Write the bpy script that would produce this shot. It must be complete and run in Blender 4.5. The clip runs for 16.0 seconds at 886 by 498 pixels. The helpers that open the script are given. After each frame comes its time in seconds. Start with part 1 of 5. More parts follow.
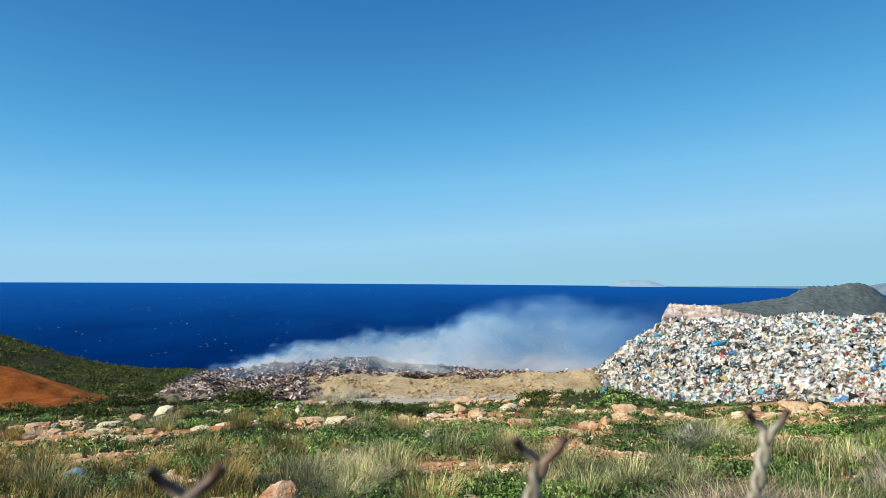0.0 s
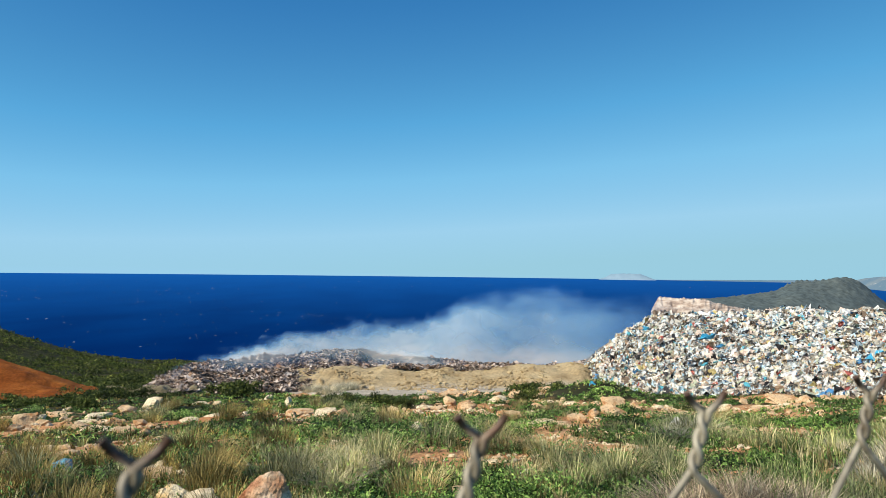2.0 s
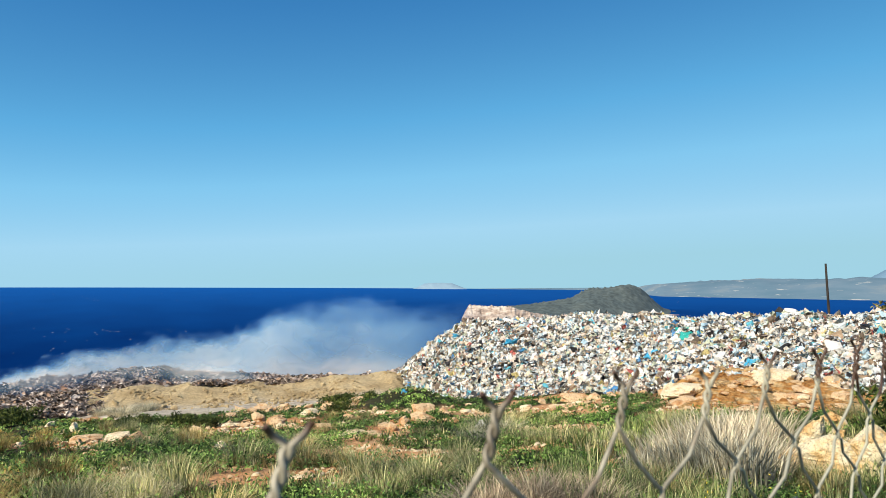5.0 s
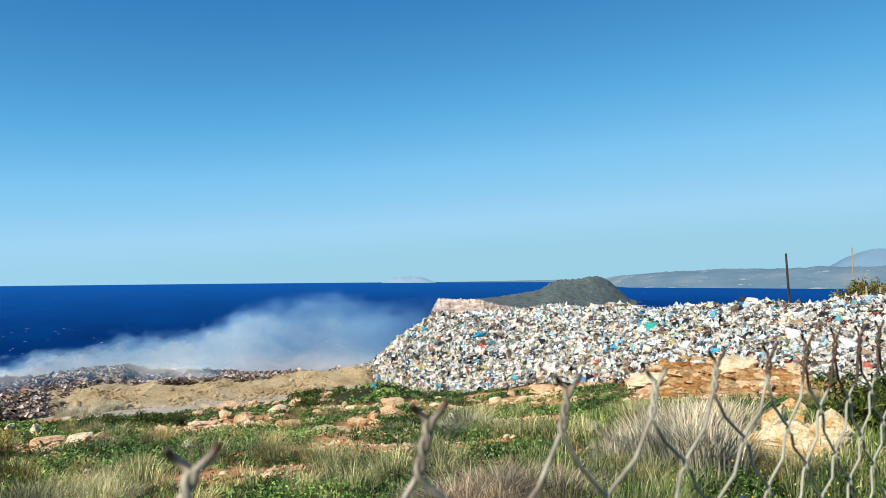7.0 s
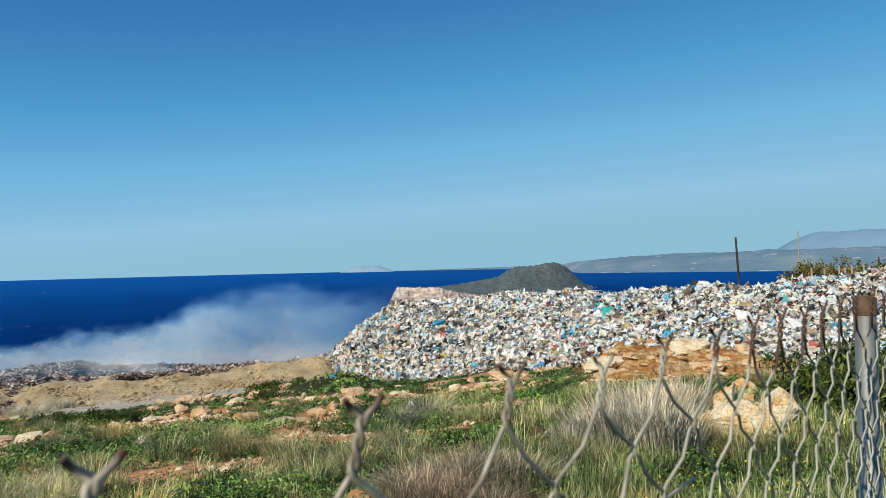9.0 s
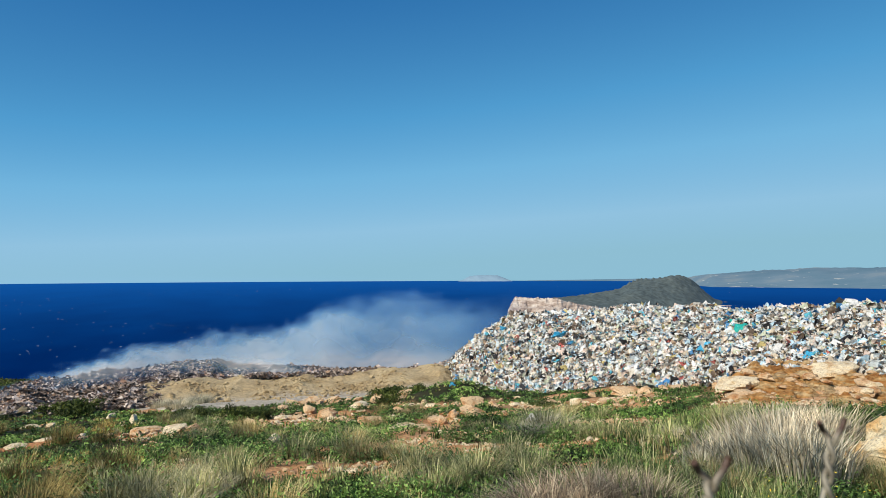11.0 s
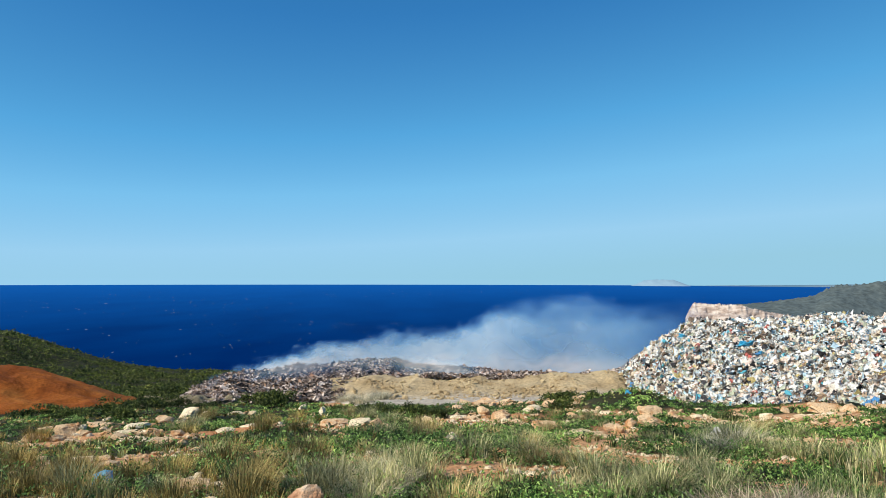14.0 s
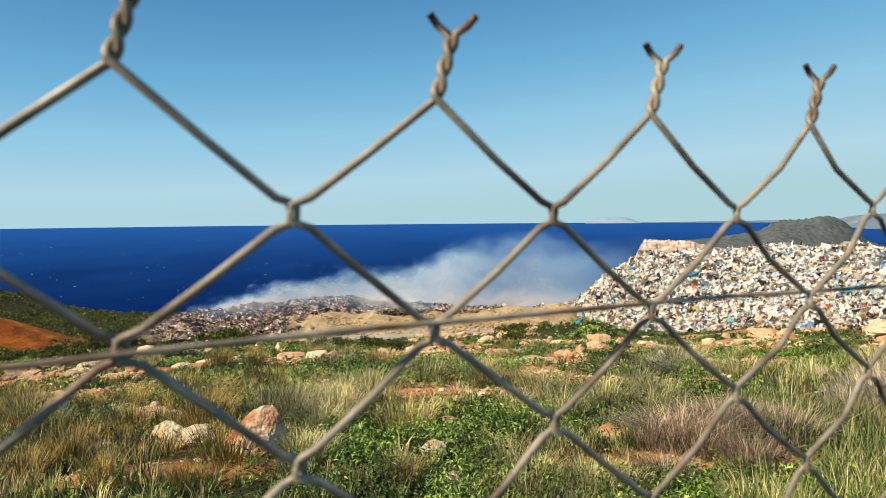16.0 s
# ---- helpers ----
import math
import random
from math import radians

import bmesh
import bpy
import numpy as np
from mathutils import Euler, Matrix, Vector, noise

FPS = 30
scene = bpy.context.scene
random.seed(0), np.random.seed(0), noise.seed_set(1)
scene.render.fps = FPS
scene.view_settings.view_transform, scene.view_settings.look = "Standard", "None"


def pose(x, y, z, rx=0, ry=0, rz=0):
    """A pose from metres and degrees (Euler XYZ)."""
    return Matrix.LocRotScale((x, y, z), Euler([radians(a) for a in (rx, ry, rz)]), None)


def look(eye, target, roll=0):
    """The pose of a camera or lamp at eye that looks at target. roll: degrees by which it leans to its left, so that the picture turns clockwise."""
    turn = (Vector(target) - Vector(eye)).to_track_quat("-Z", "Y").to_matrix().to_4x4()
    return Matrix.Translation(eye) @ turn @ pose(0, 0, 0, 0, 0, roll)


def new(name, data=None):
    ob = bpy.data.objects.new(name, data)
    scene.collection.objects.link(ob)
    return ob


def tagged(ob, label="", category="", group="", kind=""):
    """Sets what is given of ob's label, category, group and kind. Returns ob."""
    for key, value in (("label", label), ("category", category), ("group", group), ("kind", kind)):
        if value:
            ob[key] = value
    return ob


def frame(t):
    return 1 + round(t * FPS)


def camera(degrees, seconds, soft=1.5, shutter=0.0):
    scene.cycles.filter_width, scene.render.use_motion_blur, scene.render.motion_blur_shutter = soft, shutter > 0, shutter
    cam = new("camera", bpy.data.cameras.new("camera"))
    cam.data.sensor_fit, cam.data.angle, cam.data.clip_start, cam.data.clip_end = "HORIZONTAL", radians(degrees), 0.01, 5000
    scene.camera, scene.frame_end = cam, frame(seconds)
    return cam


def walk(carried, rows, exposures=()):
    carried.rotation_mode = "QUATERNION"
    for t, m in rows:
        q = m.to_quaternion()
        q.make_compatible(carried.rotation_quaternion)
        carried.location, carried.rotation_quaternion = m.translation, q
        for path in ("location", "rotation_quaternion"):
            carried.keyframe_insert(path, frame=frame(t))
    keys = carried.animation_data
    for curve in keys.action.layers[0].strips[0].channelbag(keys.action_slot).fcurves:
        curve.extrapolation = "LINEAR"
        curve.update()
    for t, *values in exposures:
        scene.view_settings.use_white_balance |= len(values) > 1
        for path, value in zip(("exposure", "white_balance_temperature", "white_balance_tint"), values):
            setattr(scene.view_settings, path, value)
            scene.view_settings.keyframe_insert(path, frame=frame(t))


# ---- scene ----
from itertools import product

cam = camera(64.6, 16.0, soft=0.75)
# a small phone lens, focused on the slope: the wire close by is slightly soft
cam.data.dof.use_dof, cam.data.dof.focus_distance, cam.data.dof.aperture_fstop = True, 14.0, 23.0
PATH = [
    (0, pose(0.0019, -0.0177, 1.6227, 92.30, -0.43, -0.01)),
    (0.5, pose(0.0024, -0.0031, 1.6187, 93.06, -0.88, -0.42)),
    (1, pose(0.0020, -0.0041, 1.6200, 92.72, -0.65, 0.18)),
    (1.5, pose(0.0079, -0.0170, 1.6178, 91.97, -0.35, 0.19)),
    (2, pose(0.0121, -0.0258, 1.6213, 91.69, -0.70, -0.77)),
    (2.5, pose(0.0303, -0.0258, 1.6257, 91.18, 0.05, -3.37)),
    (3, pose(0.0495, -0.0269, 1.6254, 91.06, 0.00, -7.34)),
    (3.5, pose(0.0662, -0.0234, 1.6240, 90.70, -0.08, -10.00)),
    (4, pose(0.0727, -0.0200, 1.6261, 91.49, 0.04, -11.31)),
    (4.5, pose(0.0780, -0.0097, 1.6221, 92.26, -0.52, -14.50)),
    (4.7, pose(0.0769, -0.0077, 1.6224, 92.68, -0.41, -15.20)),
    (6.8, pose(0.0970, -0.0090, 1.6270, 92.06, -0.08, -17.20)),
    (7, pose(0.0929, -0.0008, 1.6266, 92.11, 0.37, -18.29)),
    (7.5, pose(0.1087, 0.0053, 1.6263, 91.87, 0.93, -21.64)),
    (8, pose(0.1142, 0.0111, 1.6257, 91.83, 0.99, -22.43)),
    (8.2, pose(0.1110, 0.0030, 1.6260, 91.64, 0.89, -22.50)),
    (10.3, pose(0.0935, 0.0250, 1.6260, 91.06, 1.18, -17.36)),
    (10.5, pose(0.0823, 0.0301, 1.6264, 91.46, 0.71, -16.10)),
    (10.7, pose(0.0695, 0.0381, 1.6264, 91.68, 0.53, -14.46)),
    (10.9, pose(0.0545, 0.0340, 1.6291, 91.91, 0.33, -12.85)),
    (11, pose(0.0481, 0.0359, 1.6373, 92.02, 0.24, -12.05)),
    (11.5, pose(0.0160, 0.0420, 1.6460, 92.02, -0.39, -8.54)),
    (12, pose(0.0140, 0.0380, 1.6430, 91.78, -0.88, -5.79)),
    (12.5, pose(-0.0110, 0.0200, 1.6400, 91.87, -0.75, -3.13)),
    (13, pose(-0.0130, 0.0140, 1.6440, 92.45, -0.37, -0.93)),
    (13.5, pose(-0.0240, 0.0110, 1.6390, 92.49, -0.04, 1.23)),
    (14, pose(-0.0180, 0.0110, 1.6390, 92.33, -0.11, 1.73)),
    (14.5, pose(-0.0150, 0.0130, 1.6370, 92.44, -0.12, 2.48)),
    (14.8, pose(-0.0248, 0.0167, 1.6156, 92.41, -0.09, 1.54)),
    (15, pose(-0.0091, 0.0109, 1.6130, 92.10, 0.00, 0.76)),
    (15.2, pose(0.0050, 0.0107, 1.6071, 91.85, -0.29, -1.04)),
    (15.4, pose(0.0127, -0.0010, 1.5953, 91.39, -0.70, -1.75)),
    (15.6, pose(0.0154, -0.0126, 1.5820, 90.62, -0.20, -1.97)),
    (15.8, pose(0.0167, -0.0279, 1.5605, 89.00, 0.14, -2.14)),
    (16, pose(0.0150, -0.0411, 1.5361, 87.36, 0.49, -1.87)),
]
walk(cam, PATH, exposures=[(0.0, 0.36, 6500, 10), (1.0, 0.35, 6450, 9), (1.5, 0.36, 6650, 9), (2.0, 0.36, 6700, 9), (3.0, 0.44, 6850, 10), (3.5, 0.42, 6900, 10), (4.5, 0.46, 6900, 10), (7.0, 0.42, 6600, 10), (7.5, 0.16, 6500, 10), (8.0, 0.12, 6450, 10), (10.5, 0.12, 6650, 10), (11.0, 0.12, 6500, 10), (12.5, 0.11, 6500, 10), (13.0, 0.13, 6500, 10), (13.5, 0.26, 6500, 10), (14.0, 0.34, 6450, 10), (15.0, 0.34, 6500, 10), (15.5, 0.4, 6800, 10), (16.0, 0.48, 8150, 16)])

# ---- light ----
world = bpy.data.worlds.new("sky")
scene.world = world
world.use_nodes = True
wn = world.node_tree
sky = wn.nodes.new("ShaderNodeTexSky")
sky.sky_type = "NISHITA"
sky.sun_disc = False
SUN_AZ, SUN_EL = radians(-122), radians(39)
sky.sun_elevation, sky.sun_rotation = SUN_EL, SUN_AZ
sky.altitude, sky.air_density, sky.dust_density, sky.ozone_density = 50, 0.7, 0.0, 3.0
# the clear, deep blue sky of the place: Nishita's brightness, graded from horizon to zenith
grey = wn.nodes.new("ShaderNodeRGBToBW")
wn.links.new(sky.outputs[0], grey.inputs[0])
scaled = wn.nodes.new("ShaderNodeMath")
scaled.operation = "MULTIPLY"
scaled.inputs[1].default_value = 0.1
wn.links.new(grey.outputs[0], scaled.inputs[0])
shade = wn.nodes.new("ShaderNodeValToRGB")
stops = ((0.1, (0.15, 1.05, 2.8)), (0.16, (0.28, 1.6, 3.95)), (0.264, (0.75, 3.05, 5.75)), (0.38, (1.55, 4.2, 6.65)), (0.6, (2.6, 4.95, 6.8)), (0.85, (2.5, 4.75, 6.0)))
while len(shade.color_ramp.elements) < len(stops):
    shade.color_ramp.elements.new(0.5)
for e, (p, c) in zip(shade.color_ramp.elements, stops):
    e.position, e.color = p, (*c, 1)
wn.links.new(scaled.outputs[0], shade.inputs[0])
wn.links.new(shade.outputs[0], wn.nodes["Background"].inputs[0])
wn.nodes["Background"].inputs[1].default_value = 0.1
sun = new("sun", bpy.data.lights.new("sun", "SUN"))
sun.data.energy, sun.data.angle, sun.data.color = 5.0, radians(0.53), (1.0, 0.91, 0.76)
sun_way = Vector((math.sin(SUN_AZ) * math.cos(SUN_EL), math.cos(SUN_AZ) * math.cos(SUN_EL), math.sin(SUN_EL)))
sun.matrix_world = look(sun_way * 50, (0, 0, 0))


# ---- materials ----
class Mat:
    """A small helper round a principled material."""

    def __init__(self, name, rough=0.8, spec=0.3):
        self.m = bpy.data.materials.new(name)
        self.m.use_nodes = True
        self.t = self.m.node_tree
        self.b = self.t.nodes["Principled BSDF"]
        self.b.inputs["Roughness"].default_value = rough
        self.b.inputs["Specular IOR Level"].default_value = spec

    def node(self, kind, **sets):
        n = self.t.nodes.new(kind)
        for k, v in sets.items():
            n.inputs[k].default_value = v
        return n

    def link(self, a, b):
        self.t.links.new(a, b)

    def coords(self, scale=(1, 1, 1), world_space=True):
        c = self.node("ShaderNodeNewGeometry").outputs["Position"] if world_space else self.node("ShaderNodeTexCoord").outputs["Object"]
        m = self.node("ShaderNodeMapping", Scale=scale)
        self.link(c, m.inputs[0])
        return m.outputs[0]

    def noise(self, scale, detail=4.0, at=None, rough=0.55):
        n = self.node("ShaderNodeTexNoise", Scale=scale, Detail=detail, Roughness=rough)
        self.link(at or self.coords(), n.inputs["Vector"])
        return n.outputs["Fac"]

    def ramp(self, fac, stops, constant=False):
        n = self.node("ShaderNodeValToRGB")
        r = n.color_ramp
        r.interpolation = "CONSTANT" if constant else "LINEAR"
        while len(r.elements) < len(stops):
            r.elements.new(0.5)
        for e, (p, c) in zip(r.elements, stops):
            e.position = p
            e.color = (*c, 1) if len(c) == 3 else c
        self.link(fac, n.inputs[0])
        return n.outputs[0]

    def mix(self, fac, a, b, mode="MIX"):
        n = self.t.nodes.new("ShaderNodeMix")
        n.data_type, n.blend_type = "RGBA", mode
        for sock, v in ((n.inputs[0], fac), (n.inputs[6], a), (n.inputs[7], b)):
            if isinstance(v, (int, float)):
                sock.default_value = v
            elif isinstance(v, tuple):
                sock.default_value = (*v, 1)
            else:
                self.link(v, sock)
        return n.outputs[2]

    def color(self, out):
        if isinstance(out, tuple):
            self.b.inputs["Base Color"].default_value = (*out, 1)
        else:
            self.link(out, self.b.inputs["Base Color"])
        return self

    def bump(self, height, strength=0.5, distance=0.02):
        n = self.node("ShaderNodeBump", Strength=strength, Distance=distance)
        self.link(height, n.inputs["Height"])
        self.link(n.outputs[0], self.b.inputs["Normal"])
        return self

    def island(self):
        return self.node("ShaderNodeNewGeometry").outputs["Random Per Island"]

    def each(self):
        return self.node("ShaderNodeObjectInfo").outputs["Random"]


def leafy(name, stops, rough=0.6, sheer=0.14, tufted=False):
    """Leaves and blades: colours by plant and by leaf, a little light coming through."""
    k = Mat(name, rough, 0.25)
    fac = k.island()
    if tufted:
        tuft = k.node("ShaderNodeAttribute")
        tuft.attribute_name = "tuft"
        blend = k.node("ShaderNodeMath")
        blend.operation = "MULTIPLY_ADD"
        blend.inputs[1].default_value = 0.35
        share = k.node("ShaderNodeMath")
        share.operation = "MULTIPLY"
        share.inputs[1].default_value = 0.65
        k.link(tuft.outputs["Fac"], share.inputs[0])
        k.link(fac, blend.inputs[0])
        k.link(share.outputs[0], blend.inputs[2])
        fac = blend.outputs[0]
    col = k.ramp(fac, stops)
    col = k.mix(0.9, col, k.ramp(k.noise(2.2, 4), [(0.32, (0.36, 0.4, 0.4)), (0.66, (1.6, 1.52, 1.32))]), "MULTIPLY")
    col = k.mix(0.9, col, k.ramp(k.noise(0.3, 5), [(0.36, (0.55, 0.6, 0.6)), (0.62, (1.5, 1.4, 1.25))]), "MULTIPLY")
    k.color(col)
    tr = k.node("ShaderNodeBsdfTranslucent")
    k.link(col, tr.inputs[0])
    mx = k.node("ShaderNodeMixShader", Fac=sheer)
    out = k.t.nodes["Material Output"]
    k.link(k.b.outputs[0], mx.inputs[1])
    k.link(tr.outputs[0], mx.inputs[2])
    k.link(mx.outputs[0], out.inputs[0])
    return k.m


def stone_mat(name, pale, tan, rust, shift=0.0):
    k = Mat(name, 0.9, 0.2)
    at = k.coords(world_space=True)
    base = k.ramp(k.noise(5.0, 6, at), [(0.25 + shift, rust), (0.39 + shift, tan), (0.52 + shift, pale)])
    fine = k.ramp(k.noise(45.0, 5, at), [(0.32, (0.58, 0.54, 0.5)), (0.5, (1.06, 1.04, 1.0))])
    k.color(k.mix(1.0, base, fine, "MULTIPLY"))
    return k.bump(k.noise(13.0, 9, at, 0.72), 1.0, 0.07).m


M_stone = stone_mat("limestone", (0.82, 0.71, 0.52), (0.68, 0.52, 0.32), (0.42, 0.2, 0.09))
M_boulder = stone_mat("pale_boulder", (0.9, 0.8, 0.58), (0.82, 0.58, 0.29), (0.56, 0.3, 0.11), 0.05)
M_pinkstone = stone_mat("pink_limestone", (0.86, 0.72, 0.56), (0.74, 0.47, 0.3), (0.5, 0.22, 0.11), 0.12)
M_redstone = stone_mat("red_stained_stone", (0.68, 0.5, 0.32), (0.55, 0.31, 0.15), (0.36, 0.13, 0.05))

k = Mat("hillside_earth", 0.95, 0.15)
at = k.coords()
dirt = k.ramp(k.noise(1.1, 5, at), [(0.3, (0.46, 0.19, 0.075)), (0.5, (0.58, 0.3, 0.14)), (0.7, (0.66, 0.43, 0.24))])
# undergrowth soil, its colour darkened to stand for shade between the plants
shaded_undergrowth = k.ramp(k.noise(3.0, 6, at), [(0.3, (0.012, 0.016, 0.005)), (0.6, (0.04, 0.04, 0.016)), (0.8, (0.15, 0.1, 0.045))])
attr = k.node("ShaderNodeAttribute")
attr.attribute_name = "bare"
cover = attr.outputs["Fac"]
ground_col = k.mix(cover, shaded_undergrowth, dirt)
k.color(k.mix(1.0, ground_col, k.ramp(k.noise(28.0, 4, at), [(0.3, (0.6, 0.6, 0.6)), (0.65, (1.1, 1.1, 1.1))]), "MULTIPLY"))
M_ground = k.bump(k.noise(12.0, 8, at, 0.65), 0.8, 0.06).m

k = Mat("red_earth", 0.95, 0.15)
at = k.coords()
k.color(k.mix(1.0, k.ramp(k.noise(0.6, 6, at), [(0.3, (0.2, 0.05, 0.008)), (0.52, (0.37, 0.11, 0.018)), (0.68, (0.45, 0.165, 0.035)), (0.8, (0.52, 0.27, 0.09))]),
              k.ramp(k.noise(9.0, 6, at), [(0.3, (0.7, 0.7, 0.7)), (0.65, (1.1, 1.1, 1.1))]), "MULTIPLY"))
M_red = k.bump(k.noise(5.0, 9, at, 0.75), 1.0, 0.2).m

k = Mat("pale_sand", 0.95, 0.15)
at = k.coords()
sand = k.ramp(k.noise(0.8, 6, at), [(0.3, (0.4, 0.29, 0.15)), (0.5, (0.55, 0.42, 0.24)), (0.75, (0.64, 0.52, 0.32))])
grey = k.ramp(k.noise(0.5, 6, k.coords((0.6, 2.5, 1))), [(0.35, (0.45, 0.38, 0.3)), (0.6, (0.64, 0.58, 0.48)), (0.8, (0.54, 0.42, 0.27))])
attr = k.node("ShaderNodeAttribute")
attr.attribute_name = "flat"
k.color(k.mix(1.0, k.mix(attr.outputs["Fac"], sand, grey), k.ramp(k.noise(8.0, 6, at), [(0.3, (0.72, 0.72, 0.72)), (0.65, (1.08, 1.08, 1.08))]), "MULTIPLY"))
M_sand = k.bump(k.noise(5.0, 9, at, 0.75), 1.0, 0.16).m

k = Mat("orange_bank", 0.95, 0.15)
at = k.coords((0.7, 0.7, 7.0))
bank_col = k.ramp(k.noise(1.7, 8, at, 0.72), [(0.3, (0.16, 0.06, 0.02)), (0.38, (0.45, 0.19, 0.055)), (0.48, (0.6, 0.32, 0.11)), (0.58, (0.74, 0.55, 0.3)), (0.72, (0.48, 0.2, 0.06))])
k.color(k.mix(1.0, bank_col, k.ramp(k.noise(13.0, 6), [(0.3, (0.55, 0.52, 0.5)), (0.65, (1.12, 1.12, 1.12))]), "MULTIPLY"))
M_bank = k.bump(k.noise(5.0, 8, at, 0.7), 1.0, 0.14).m

BAGS = [(0.0, (0.8, 0.81, 0.81)), (0.19, (0.76, 0.72, 0.64)), (0.31, (0.64, 0.55, 0.43)), (0.40, (0.42, 0.31, 0.22)), (0.46, (0.74, 0.6, 0.53)),
        (0.53, (0.48, 0.68, 0.82)), (0.59, (0.7, 0.79, 0.84)), (0.715, (0.07, 0.24, 0.5)), (0.735, (0.1, 0.42, 0.55)), (0.755, (0.03, 0.03, 0.035)),
        (0.825, (0.15, 0.11, 0.08)), (0.9, (0.56, 0.61, 0.47)), (0.945, (0.46, 0.12, 0.1)), (0.957, (0.55, 0.46, 0.2)), (0.97, (0.74, 0.73, 0.7))]


def bag_mat(name, single=False):
    k = Mat(name, 0.45, 0.4)
    at = k.coords()
    col = k.ramp(k.each() if single else k.island(), BAGS, True)
    col = k.mix(0.8, col, k.ramp(k.noise(14.0, 5, at), [(0.3, (0.62, 0.59, 0.55)), (0.55, (1.08, 1.07, 1.05))]), "MULTIPLY")
    k.color(col)
    return k.bump(k.noise(20.0, 6, at, 0.7), 0.8, 0.06).m


def plain_bag(name, col, rough=0.4):
    k = Mat(name, rough, 0.45)
    at = k.coords()
    k.color(k.mix(0.6, col, k.ramp(k.noise(12.0, 5, at), [(0.3, (0.6, 0.6, 0.6)), (0.6, (1.05, 1.05, 1.05))]), "MULTIPLY"))
    return k.bump(k.noise(18.0, 6, at, 0.7), 0.8, 0.06).m


M_bags, M_bag = bag_mat("heaped_plastic"), bag_mat("bag_plastic", True)
M_teal = plain_bag("teal_plastic", (0.02, 0.42, 0.36))
M_blue = plain_bag("blue_plastic", (0.05, 0.4, 0.66))
M_black = plain_bag("black_plastic", (0.02, 0.02, 0.025))
M_whitebag = plain_bag("white_plastic", (0.78, 0.77, 0.74))

ASH = [(0.0, (0.2, 0.17, 0.15)), (0.2, (0.34, 0.295, 0.27)), (0.42, (0.45, 0.4, 0.37)), (0.6, (0.56, 0.51, 0.48)), (0.74, (0.34, 0.24, 0.175)),
       (0.83, (0.07, 0.058, 0.05)), (0.95, (0.66, 0.63, 0.6)), (0.97, (0.36, 0.24, 0.18))]
k = Mat("burnt_refuse", 0.9, 0.2)
at = k.coords()
k.color(k.mix(0.9, k.ramp(k.island(), ASH, True), k.ramp(k.noise(1.2, 6, at), [(0.36, (0.4, 0.34, 0.3)), (0.48, (1.0, 0.92, 0.85)), (0.66, (1.4, 1.3, 1.22))]), "MULTIPLY"))
M_burnt = k.bump(k.noise(15.0, 6, at, 0.7), 0.8, 0.06).m
k = Mat("ash_bed", 0.95, 0.15)
at = k.coords()
k.color(k.ramp(k.noise(3.0, 7, at), [(0.3, (0.07, 0.055, 0.045)), (0.5, (0.19, 0.15, 0.12)), (0.7, (0.3, 0.26, 0.22))]))
M_ash = k.bump(k.noise(6.0, 8, at, 0.7), 0.9, 0.1).m

k = Mat("galvanised_wire", 0.5, 0.5)
at = k.coords(world_space=True)
wire_col = k.ramp(k.noise(60.0, 5, at), [(0.3, (0.1, 0.08, 0.056)), (0.5, (0.25, 0.225, 0.17)), (0.7, (0.41, 0.385, 0.3))])
wire_col = k.mix(k.ramp(k.noise(14.0, 4, at), [(0.58, (0, 0, 0)), (0.68, (1, 1, 1))]), wire_col, (0.17, 0.085, 0.045))
# dark brown above a set height, which drops along the fence
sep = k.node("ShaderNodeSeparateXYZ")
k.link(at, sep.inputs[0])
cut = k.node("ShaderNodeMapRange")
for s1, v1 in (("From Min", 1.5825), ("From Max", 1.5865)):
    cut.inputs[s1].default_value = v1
far_dark = k.node("ShaderNodeMapRange")
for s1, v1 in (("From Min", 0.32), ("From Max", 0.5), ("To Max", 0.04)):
    far_dark.inputs[s1].default_value = v1
k.link(sep.outputs["X"], far_dark.inputs["Value"])
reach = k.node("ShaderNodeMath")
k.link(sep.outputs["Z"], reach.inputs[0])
k.link(far_dark.outputs[0], reach.inputs[1])
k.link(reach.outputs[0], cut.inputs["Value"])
# wire colour turns lighter further along the fence
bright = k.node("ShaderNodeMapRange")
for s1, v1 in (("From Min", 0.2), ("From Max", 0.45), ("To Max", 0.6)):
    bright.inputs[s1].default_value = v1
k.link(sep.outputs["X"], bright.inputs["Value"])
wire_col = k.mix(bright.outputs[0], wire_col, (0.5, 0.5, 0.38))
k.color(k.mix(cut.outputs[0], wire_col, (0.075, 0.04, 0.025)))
k.b.inputs["Metallic"].default_value = 0.1
M_wire = k.bump(k.noise(900.0, 3, at), 0.3, 0.0006).m
k = Mat("post_steel", 0.5, 0.5)
at = k.coords(world_space=True)
k.color(k.ramp(k.noise(25.0, 6, at), [(0.3, (0.2, 0.21, 0.19)), (0.6, (0.29, 0.3, 0.275)), (0.75, (0.24, 0.22, 0.18))]))
k.b.inputs["Metallic"].default_value = 0.7
M_post = k.bump(k.noise(400.0, 3, at), 0.3, 0.0008).m
k = Mat("dark_rust", 0.9, 0.15)
k.color(k.ramp(k.noise(80.0, 6), [(0.3, (0.07, 0.042, 0.025)), (0.6, (0.14, 0.09, 0.055)), (0.8, (0.22, 0.16, 0.1))]))
M_darkrust = k.bump(k.noise(300.0, 4), 0.5, 0.001).m
k = Mat("tarred_wood", 0.85, 0.2)
k.color(k.ramp(k.noise(3.0, 6, k.coords((4, 4, 0.4))), [(0.3, (0.02, 0.018, 0.016)), (0.7, (0.06, 0.05, 0.045))]))
